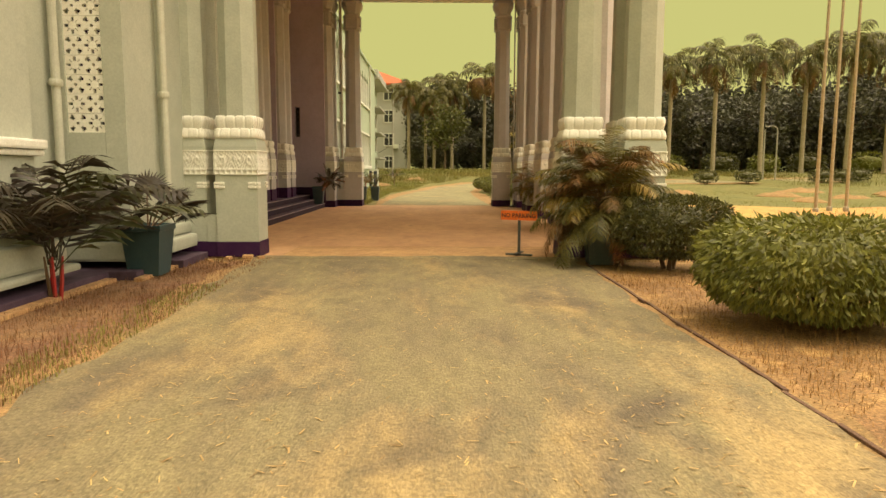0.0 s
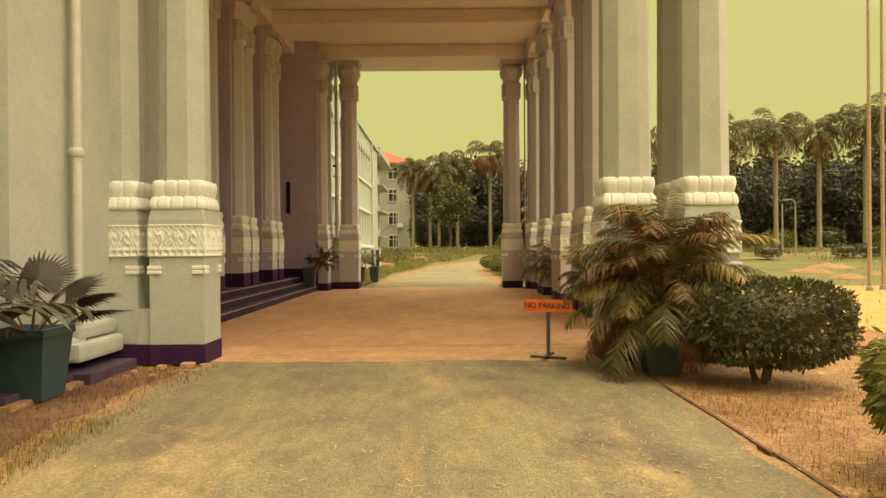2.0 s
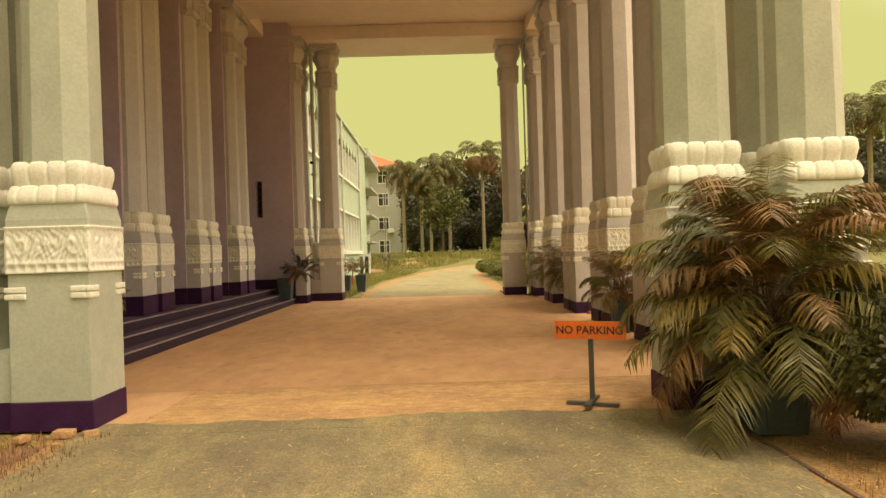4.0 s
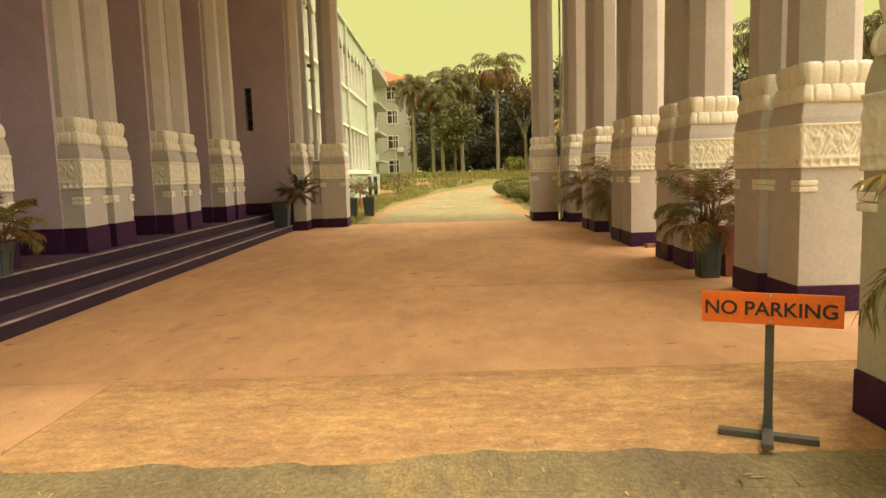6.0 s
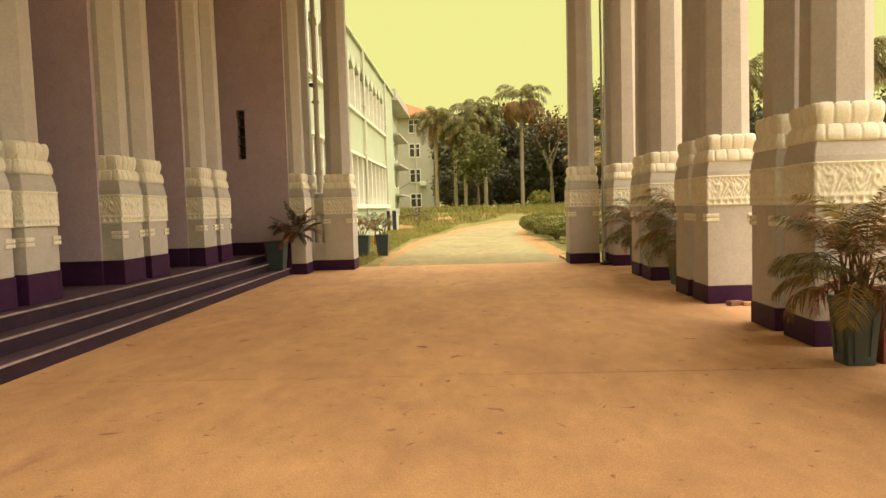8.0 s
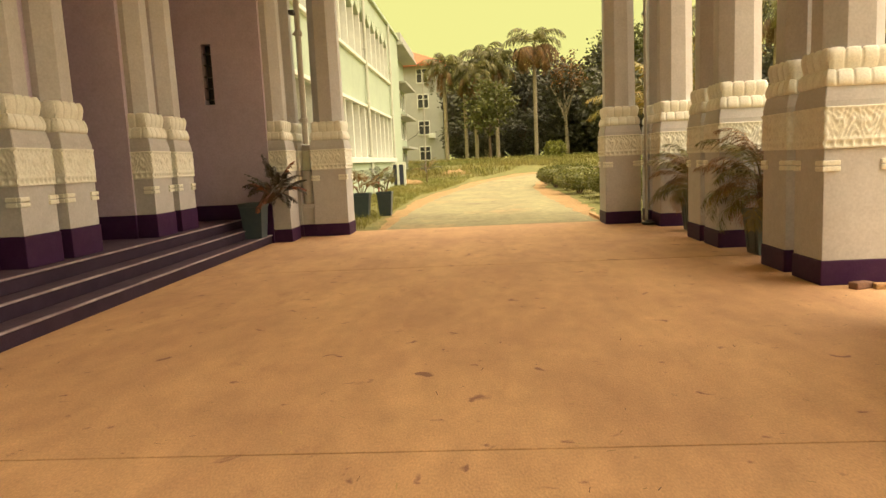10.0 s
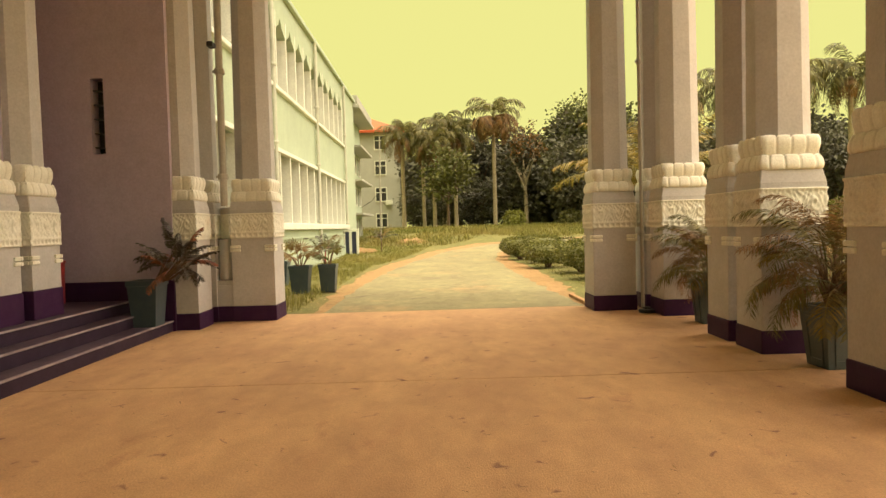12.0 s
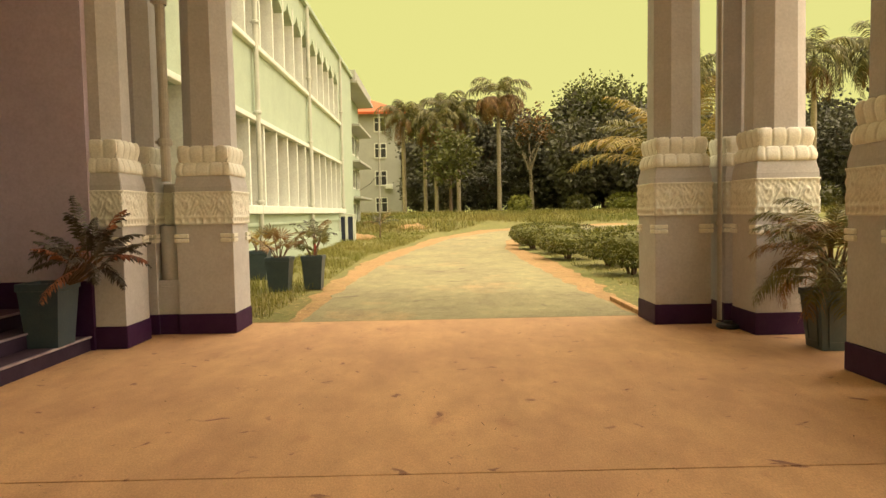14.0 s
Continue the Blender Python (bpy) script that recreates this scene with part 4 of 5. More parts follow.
def fan_palm(name, x, y, z, seed, label, stems, pot=None, material=None, stem_material=None, category="potted plant", size=0.45):
    """Fan leaves on stalks, in a pot or in the ground. stems: (heading, reach, height) of each leaf."""
    rng = random.Random(seed)
    t = thing(name, x, y, z, 0, label, category)
    h0 = 0.0
    if pot:
        square_pot(t, pot[0], pot[1], pot[2], False)
        h0 = pot[1] * 0.9
    for head, reach, height in stems:
        V, F = [], []
        bm = bmesh.new()
        head = math.radians(head)
        d = Vector((math.cos(head), math.sin(head), 0))
        a, c = Vector((d.x * 0.05, d.y * 0.05, h0)), Vector((d.x * reach, d.y * reach, h0 + height))
        mid = a.lerp(c, 0.5) + Vector((0, 0, height * 0.18))
        tube(bm, [a, mid, c], [0.014, 0.011, 0.008], 5)
        dirn = (c - mid).normalized()
        side = dirn.cross(Vector((0, 0, 1))).normalized()
        nrm = side.cross(dirn).normalized()
        m = 38 if size > 0.4 else 18
        for i in range(m):
            an = math.radians(-125 + 250 * i / (m - 1))
            o = (dirn * math.cos(an) + side * math.sin(an)).normalized()
            o = (o - nrm * 0.12 + Vector((0, 0, -0.16))).normalized()
            ln = size * rng.uniform(0.88, 1.05) * (0.78 + 0.22 * math.cos(an))
            wv = o.cross(nrm).normalized() * 0.021 * size / 0.45
            q = len(V)
            e = c + o * ln + Vector((0, 0, -0.05 * ln))
            V += [c, c + o * ln * 0.55 + wv, c + o * ln * 0.55 - wv, e]
            F += [(q, q + 1, q + 3), (q, q + 3, q + 2)]
        stalk = part("stalk", bm, stem_material or STEM, t)
        mesh_from("fan_leaf", V, F, material or FRONDDARK, stalk)
    return t


def bush(x, y, z, rx, ry, z0, z1, n, leaf, seed, label, material=None, stems=3, group="", name="shrub", boxy=3.2, hang=0.25, slim=0.24):
    """A clipped shrub: leaves in clumps over a rounded box, with short trunks."""
    rng = random.Random(seed)
    t = thing(name, x, y, z, 0, label, "shrub", group)
    bm = bmesh.new()
    for k in range(stems):
        a = 2 * math.pi * k / stems + 0.4
        tube(bm, [(math.cos(a) * 0.07, math.sin(a) * 0.07, 0), (math.cos(a) * 0.14, math.sin(a) * 0.12, z0), (math.cos(a) * rx * 0.6, math.sin(a) * ry * 0.6, (z0 + z1) / 2)], [0.04, 0.032, 0.015], 6)
    part("trunk", bm, STEM, t)
    V, F = [], []
    zc, hz = (z0 + z1) / 2, (z1 - z0) / 2
    for i in range(n):
        u = rng.uniform(-1, 1)
        a = rng.uniform(0, 2 * math.pi)
        c = math.sqrt(1 - u * u)
        d = Vector((c * math.cos(a), c * math.sin(a), u))
        k = (abs(d.x) ** boxy + abs(d.y) ** boxy + abs(d.z) ** boxy) ** (-1 / boxy)
        p = d * k
        lump = 1 + 0.10 * noise.noise(p * 2.6 + Vector((seed, 0, 0))) + 0.05 * noise.noise(p * 7)
        depth = 1 - abs(rng.gauss(0, 0.09))
        p = Vector((p.x * rx, p.y * ry, p.z * hz)) * lump * depth
        p.z += zc
        o = (d + Vector((rng.gauss(0, 0.6), rng.gauss(0, 0.6), rng.gauss(-hang, 0.5)))).normalized()
        s = o.cross(Vector((rng.gauss(0, 1), rng.gauss(0, 1), rng.gauss(0, 1)))).normalized()
        ll = leaf * rng.uniform(0.7, 1.25)
        w = s * ll * slim
        q = len(V)
        V += [p, p + o * ll * 0.5 + w, p + o * ll, p + o * ll * 0.5 - w]
        F.append((q, q + 1, q + 2, q + 3))
    mesh_from("leaves", V, F, material or LEAF, t)
    bm = bmesh.new()
    r = bmesh.ops.create_icosphere(bm, subdivisions=3, radius=1)
    for v in r["verts"]:
        d = v.co.normalized()
        k = (abs(d.x) ** 3 + abs(d.y) ** 3 + abs(d.z) ** 3) ** (-1 / 3)
        v.co = Vector((d.x * k * rx * 0.70, d.y * k * ry * 0.70, zc + d.z * k * hz * 0.68)) * (1 + 0.1 * noise.noise(d * 4))
    part("inner_mass", bm, material or LEAF, t)
    return t


# front, beside the drive
areca(2.97, 6.70, 0, 4, "large potted feather palm with browning leaves by the entrance pillar", 0.52, 0.62, 92, 1.12, POT, 0.5, leaf=0.34, tall=(0.10, 0.85), leaflets=42, width=0.021)
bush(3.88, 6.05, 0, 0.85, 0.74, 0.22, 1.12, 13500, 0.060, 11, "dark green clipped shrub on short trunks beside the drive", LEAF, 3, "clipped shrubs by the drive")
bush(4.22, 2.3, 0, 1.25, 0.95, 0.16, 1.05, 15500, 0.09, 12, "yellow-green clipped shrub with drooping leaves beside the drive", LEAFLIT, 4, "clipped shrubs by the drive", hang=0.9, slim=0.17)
fan_palm("potted_fan_palm", -3.83, 5.45, 0, 21, "fan palm in a tall teal pot by the wall",
         [(240, 0.35, 0.50), (305, 0.48, 0.32), (60, 0.35, 0.42), (110, 0.25, 0.55), (275, 0.4, 0.12), (345, 0.55, 0.38), (200, 0.42, 0.36), (15, 0.5, 0.22), (165, 0.45, 0.18)], (0.58, 0.72, POTDEEP), size=0.46)


def ground_palm(x, y, seed):
    rng = random.Random(seed)
    t = thing("young_palm", x, y, 0, 0, "young dark palm with bright red stems growing in the ground", "palm")
    for k in range(17):
        V, F = [], []
        head = 2 * math.pi * k * 0.382 + rng.uniform(-0.2, 0.2)
        f = k / 17
        b = Vector((rng.uniform(-0.06, 0.06), rng.uniform(-0.06, 0.06), rng.uniform(0.30, 0.55)))
        frond_geo(V, F, b, head, rng.uniform(1.5, 2.0), 1.60 - 0.85 * f + rng.uniform(-0.1, 0.1), 1.1 + 0.6 * (1 - f), 19, 0.52, 0.062, rng, 0.013, 0.6)
        mesh_from("leaf", V, F, FRONDDARK if k % 4 else FRONDDEEP, t)
    for k in range(5):
        bm = bmesh.new()
        a = k * 1.26
        tube(bm, [(math.cos(a) * 0.05, math.sin(a) * 0.05, -0.03), (math.cos(a) * 0.08, math.sin(a) * 0.08, 0.25), (math.cos(a) * 0.10, math.sin(a) * 0.10, 0.50)], [0.026, 0.022, 0.012], 6)
        part("red_stem", bm, REDSTEM if k % 2 == 0 else STEM, t, "bright red stem" if k % 2 == 0 else "brown sheathed stem")
    return t


ground_palm(-4.12, 3.55, 31)
# along the drive
areca(3.50, 13.10, 0, 5, "potted feather palm between two pillars", 0.32, 0.60, 40, 0.66, POT, 0.6, leaf=0.25, tall=(0.1, 0.62), leaflets=34, width=0.014)
areca(3.90, 19.20, 0, 6, "potted feather palm with red-brown lower leaves between two pillars", 0.48, 0.62, 64, 0.88, POT, 0.55, leaf=0.26, tall=(0.15, 0.65), leaflets=34, width=0.014)
areca(3.92, 22.35, 0, 7, "potted feather palm in front of the exit pillars", 0.46, 0.62, 56, 0.78, POT, 0.55, leaf=0.25, tall=(0.1, 0.62), leaflets=34, width=0.014)
areca(-4.862, 11.55, 0.500, 8, "small dark potted feather palm on the platform before a pillar", 0.29, 0.36, 22, 0.5, POT, 0.3, leaf=0.18, tall=(0.06, 0.3), leaflets=22)


def planter(x, y, turn):
    t = thing("square_planter", x, y, 0, turn, "rust-red square planter standing beside a potted palm", "planter")
    square_pot(t, 0.33, 0.66, REDPOT, False)


planter(3.83, 13.16, 4)


def fern(x, y, z):
    rng = random.Random(77)
    t = thing("potted_cycad", x, y, z, 0, "dark feathery cycad leaning out of a teal pot on the steps", "potted plant")
    square_pot(t, 0.45, 0.68, POTBLUE, False)
    for k in range(34):
        V, F, bm = [], [], bmesh.new()
        a = k * 2.4
        b = Vector((0.10, 0, 0.62))
        top = Vector((0.44 + 0.14 * math.cos(a), 0.14 * math.sin(a), 0.80 + 0.30 * rng.random()))
        tube(bm, [b, b.lerp(top, 0.5) + Vector((0, 0, -0.04)), top], [0.012, 0.010, 0.008], 5)
        frond_geo(V, F, top, a, rng.uniform(0.42, 0.64), 1.45 - 1.75 * k / 34 + rng.uniform(-0.25, 0.25), 0.8, 15, 0.115, 0.030, rng, 0.007)
        stalk = part("stalk", bm, STEM, t)
        mesh_from("leaf", V, F, FRONDDARK if k % 7 else FRONDRUST, stalk, "dark feathery leaf" if k % 7 else "rust-tinted feathery leaf")


fern(-4.345, 22.50, 0.1667)
for x, y, sd, w in ((-3.36, 28.85, 41, 0.50), (-2.74, 29.15, 42, 0.44), (-4.45, 31.5, 43, 0.5)):
    fan_palm("potted_fan_palm", x, y, 0, sd, "half-dried fan palm in a dark blue pot on the grass",
             [(a, 0.2 + 0.07 * (a % 3), 0.25 + 0.07 * (a % 5)) for a in range(sd, sd + 360, 52)], (w, 0.68, POTBLUE), FRONDDRY if sd == 41 else FROND if sd == 42 else FRONDGOLD, size=0.32)


def small_palm(x, y, seed, size, stem, label):
    """A young feather palm with upright leaves on a short stem."""
    rng = random.Random(seed)
    t = thing("young_palm", x, y, 0, 0, label, "palm")
    bm = bmesh.new()
    tube(bm, [(0, 0, -0.05), (0.02, 0, 0.35 * size), (0.03, 0, 0.75 * size)], [0.045, 0.035, 0.02], 7)
    part("stem", bm, stem, t)
    for k in range(10):
        V, F = [], []
        frond_geo(V, F, (0.03, 0, 0.7 * size), k * 2.4, size * rng.uniform(0.7, 1.0), 1.45 - 0.09 * k, 1.1, 14, 0.22 * size, 0.03, rng, 0.01, 0.8)
        mesh_from("leaf", V, F, FRONDDARK if k % 3 else FRONDDRY, t)


small_palm(-3.95, 36.0, 45, 1.05, REDSTEM, "young feather palm with a red stem growing in the grass")
small_palm(-3.3, 52.0, 46, 1.2, STEM, "young feather palm growing in the grass beside the road")
for k, (x, y, r) in enumerate(((4.55, 29.0, 0.9), (4.45, 30.9, 0.95), (4.2, 33.4, 1.0), (4.0, 36.3, 1.05), (3.85, 39.3, 1.0), (3.75, 42.3, 1.0), (3.6, 45.3, 0.9))):
    bush(x + 0.18 * (-1) ** k, y, 0, r * 0.86, r * (0.86 if k < 2 else 1.0), 0.20, 0.90 + 0.10 * (k * 2 % 3), 3600, 0.080, 50 + k, "clipped green hedge shrub along the road", LEAFMID, 3, "hedge shrubs along the road", boxy=2.3)
for k, (x, y) in enumerate(((7.5, 41), (6.2, 46.5), (10.5, 39))):
    bush(x, y, 0, 0.9, 0.9, 0.1, 0.8, 900, 0.11, 60 + k, "low round shrub on the lawn", LEAF, 2, "shrubs on the lawn")


# ---- sign, brick, bucket, posts ----
sign = thing("no_parking_sign", 1.77, 7.70, 0, -25, "orange NO PARKING board on a blue-grey post with a cross foot", "sign")
part("post", boxes((-0.022, 0.022, -0.018, 0.018, 0.03, 0.785), bevel=0.004), POST, sign)
part("foot_bar", boxes((-0.245, 0.245, -0.03, 0.03, 0.0, 0.035), bevel=0.004), POST, sign)
part("foot_bar", boxes((-0.028, 0.028, -0.25, 0.20, 0.036, 0.066), bevel=0.004), POST, sign)
board = part("board", boxes((-0.335, 0.335, -0.034, -0.022, 0.630, 0.797), bevel=0.003), SIGN, sign, "orange painted board")
tc = bpy.data.curves.new("lettering", "FONT")
tc.body, tc.size, tc.align_x, tc.extrude, tc.offset = "NO PARKING", 0.104, "CENTER", 0.001, 0.0016
tmp = new("lettering_curve", tc)
tmp.matrix_basis = pose(-0.005, -0.036, 0.678, 90, 0, 0)
me = bpy.data.meshes.new_from_object(tmp.evaluated_get(bpy.context.evaluated_depsgraph_get()))
bpy.data.objects.remove(tmp)
me.materials.clear()
me.materials.append(INK)
txt = new("lettering", me)
txt.parent, txt.matrix_basis = board, pose(-0.005, -0.036, 0.678, 90, 0, 0)
for z in (0.646, 0.782):
    bm = bmesh.new()
    rings(bm, [circle(0.009, 0, 8), circle(0.006, 0.006, 8)])
    b = part("bolt", bm, METAL, board)
    b.matrix_basis = pose(0, -0.034, z, 90, 0, 0)

def loose_stone(name, x, y, w, d, h, turn, material, label, category):
    bm = boxes((-w / 2, w / 2, -d / 2, d / 2, 0, h), bevel=min(w, d, h) * 0.22)
    for v in bm.verts:
        v.co += noise.noise_vector(v.co * 9 + Vector((x, y, 0))) * min(w, d, h) * 0.14
    o = part(name, bm, material)
    o.matrix_basis = pose(x, y, -0.004, 0, 0, turn)
    return tagged(o, label, category)


loose_stone("brick", 3.80, 16.63, 0.22, 0.11, 0.075, 22, BRICK, "loose dusty brick lying beside a pillar", "brick")
loose_stone("brick", 4.02, 16.58, 0.24, 0.12, 0.06, -4, SLABOLD, "flat broken block lying beside a pillar", "brick")
for k, (x, y, w) in enumerate(((-2.9, 7.2, 0.17), (-2.68, 7.22, 0.12), (-3.2, 7.1, 0.13), (-3.4, 6.8, 0.10), (-2.8, 6.9, 0.08), (-3.1, 6.6, 0.07))):
    loose_stone("stone", x, y, w, w * 0.7, w * 0.4, 40 * k, SLABOLD, "small rough stone at the foot of the pillar", "stone")
bucket = thing("fire_bucket", -5.80, 22.7, 0.5, 0, "red painted bin standing on the platform", "bin")
bm = bmesh.new()
rings(bm, [circle(0.10, 0, 16), circle(0.12, 0.02, 16), circle(0.135, 0.62, 16), circle(0.15, 0.63, 16), circle(0.15, 0.66, 16), circle(0.12, 0.66, 16), circle(0.11, 0.4, 16)])
part("bin_body", bm, REDPAINT, bucket)
cap = thing("pipe_stub", 3.40, 23.66, 0, 0, "small black pipe stub on the floor between two pillars", "pipe")
bm = bmesh.new()
rings(bm, [circle(0.13, 0, 14), circle(0.15, 0.02, 14), circle(0.14, 0.05, 14), circle(0.06, 0.06, 14), circle(0.05, 0.09, 14)])
part("stub", bm, DARKMETAL, cap)
eye = thing("security_camera", -3.62, 23.66, 4.55, 0, "small dark camera fixed to the rainwater pipe", "camera")
part("housing", boxes((-0.05, 0.05, -0.16, 0.02, -0.04, 0.04), bevel=0.012), DARKMETAL, eye)
part("bracket", boxes((-0.07, 0.0, 0.021, 0.08, -0.015, 0.015)), DARKMETAL, eye)

for x, y, h in ((14.4, 21.0, 12.5), (15.55, 22.1, 13), (16.2, 22.1, 13)):
    f = thing("flagpole", x, y, 0, 0, "tall bare pale flagpole standing on the lawn", "flagpole", "flagpoles on the lawn")
    bm = bmesh.new()
    rings(bm, [circle(0.065, -0.05, 10), circle(0.06, 5, 10), circle(0.045, 9, 10), circle(0.035, h, 10)])
    part("pole", bm, TRUNK, f)
    bm = bmesh.new()
    rings(bm, [circle(0.11, -0.05, 10), circle(0.11, 0.12, 10), circle(0.08, 0.14, 10)])
    part("collar", bm, METAL, f)
for x, y, arm in ((29.9, 58, False), (31.3, 58.5, True)):
    lp = thing("street_lamp" if arm else "lamp_post", x, y, ground_z(x, y), 0, "thin grey street lamp with a curved arm" if arm else "thin pale post without a lamp", "street lamp")
    bm = bmesh.new()
    rings(bm, [circle(0.09, -0.1, 8), circle(0.06, 4.6, 8)])
    part("pole", bm, METAL, lp)
    if arm:
        bm = bmesh.new()
        tube(bm, [(0, 0, 4.55), (-0.1, 0, 4.8), (-0.45, 0, 4.95), (-0.8, 0, 4.92)], [0.05, 0.045, 0.04, 0.035], 6)
        part("arm", bm, METAL, lp)
        part("lamp_head", boxes((-1.15, -0.72, -0.1, 0.1, 4.84, 4.95), bevel=0.03), METAL, lp)
up = thing("utility_pole", -3.95, 60, ground_z(-3.95, 60), 0, "thin leaning utility pole with a stay beside the road", "pole")
bm = bmesh.new()
tube(bm, [(0, 0, -0.2), (0.05, 0, 4), (0.1, 0, 7.4)], [0.06, 0.05, 0.045], 8)
part("pole", bm, METAL, up)
bm = bmesh.new()
tube(bm, [(0.04, 0, 3.6), (-0.6, 0.1, 2.9), (-1.3, 0.2, 2.5)], [0.02, 0.02, 0.02], 5)
part("stay", bm, DARKMETAL, up)
nb = thing("notice_stand", -4.85, 50.8, 0, 0, "white framed stand with two navy panels near the wing wall", "stand")
for x in (-0.42, -0.06, 0.34):
    part("post", boxes((x - 0.07, x + 0.07, -0.07, 0.07, 0, 1.42), bevel=0.01), WINGFIN, nb)
part("top_rail", boxes((-0.5, 0.42, -0.09, 0.09, 1.422, 1.52), bevel=0.01), WINGFIN, nb)
for x0, x1 in ((-0.348, -0.132), (0.012, 0.268)):
    part("panel", boxes((x0, x1, -0.03, 0.03, 0.12, 1.38)), BLUEPANEL, nb)
# added strips that stand for the dark line of the asphalt's edge
edging = thing("kerb_drive", 0, 0, 0, label="low dark strips standing for the asphalt edge along the drive", category="kerb", kind="structure")
rng = random.Random(8)
y = -6.0
while y < 6.2:
    n = rng.uniform(0.55, 1.1)
    e = part("asphalt_edge_strip", boxes((-0.018, 0.018, 0, n - 0.012, -0.05, rng.uniform(0.004, 0.011)), bevel=0.005), EDGING, edging)
    e.matrix_basis = pose(2.74 + 0.05 * noise.noise(Vector((0, y * 0.5, 4))), y, 0, 0, 0, rng.uniform(-1.5, 1.5))
    y += n
part("kerb_stone", boxes((2.66, 2.76, 24.85, 26.6, -0.05, 0.05), bevel=0.012), SLABOLD, tagged(thing("kerb", 0, 0), "short broken concrete kerb at the road edge", "kerb", kind="structure"))


# ---- trees ----
def royal_palm(x, y, h, seed, label, dead=9, group="royal palms"):
    rng = random.Random(seed)
    t = thing("palm_tree", x, y, ground_z(x, y) - 0.1, rng.uniform(0, 360), label, "palm tree", group)
    bm = bmesh.new()
    s = rng.uniform(-0.25, 0.25)
    rings(bm, [circle(0.30, 0, 10), circle(0.24, 0.5, 10), circle(0.21, h * 0.4, 10, s * 0.4), circle(0.23, h * 0.55, 10, s * 0.6), circle(0.17, h * 0.78, 10, s)])
    part("trunk", bm, TRUNK, t)
    bm = bmesh.new()
    rings(bm, [circle(0.19, h * 0.775, 10, s), circle(0.21, h * 0.80, 10, s), circle(0.12, h * 0.88, 10, s)])
    part("crownshaft", bm, FROND, t)
    V, F, D, G = [], [], [], []
    for k in range(19 if dead < 20 else 9):
        f = k / 19 if dead < 20 else k / 20
        frond_geo(V, F, (s, 0, h * 0.865), k * 2.4 + rng.uniform(-0.3, 0.3), h * 0.29 * rng.uniform(0.85, 1.15), 1.4 - 1.6 * f, 2.1, 26, h * 0.075, 0.11, rng, 0.04, 2.2)
    for k in range(dead):
        rise, bend = (rng.uniform(-0.3, 0.5), 2.3) if dead > 20 else (0.15 - 0.9 * rng.random(), 1.7)
        frond_geo(D, G, (s, 0, h * 0.85), k * 2.4, h * 0.26 * rng.uniform(0.8, 1.15), rise, bend, 20, h * 0.05, 0.13, rng, 0.03, 2.0)
    mesh_from("crown", V, F, FROND, t, "green arching fronds")
    if D:
        mesh_from("dead_fronds", D, G, FRONDDRY, t, "brown hanging dead fronds")
    return t


protos = [royal_palm(30.1, 70, 14.0, 71, "tall royal palm with a skirt of brown hanging fronds"),
          royal_palm(25.4, 70.5, 13.2, 72, "tall royal palm with drooping fronds", 12),
          royal_palm(-3.6, 88, 12.2, 73, "dark royal palm beside the distant house", 7)]
rng = random.Random(5)
for i, (x, y, s) in enumerate(((35.2, 70, 1.02), (40.0, 70.5, 1.06), (44.6, 70, 1.10), (48.2, 69, 1.12), (52.5, 70, 1.1), (57, 71, 1.12), (62, 70, 1.05), (67, 71, 1.1),
                               (20.6, 71, 0.97), (-1.4, 90, 0.95), (0.9, 91, 1.1), (2.2, 89, 1.02), (-0.2, 86, 0.9))):
    o = copy_thing(protos[(0, 1, 0, 1, 0, 1, 1, 0, 1, 2, 2, 2, 2)[i]], pose(x, y, ground_z(x, y) - 0.1, 0, 0, rng.uniform(0, 360)) @ Matrix.Scale(s, 4))
    o.scale = (s, s, s)
royal_palm(6.5, 88, 14.3, 74, "tall royal palm with a full rust-brown skirt of dead fronds", 44)


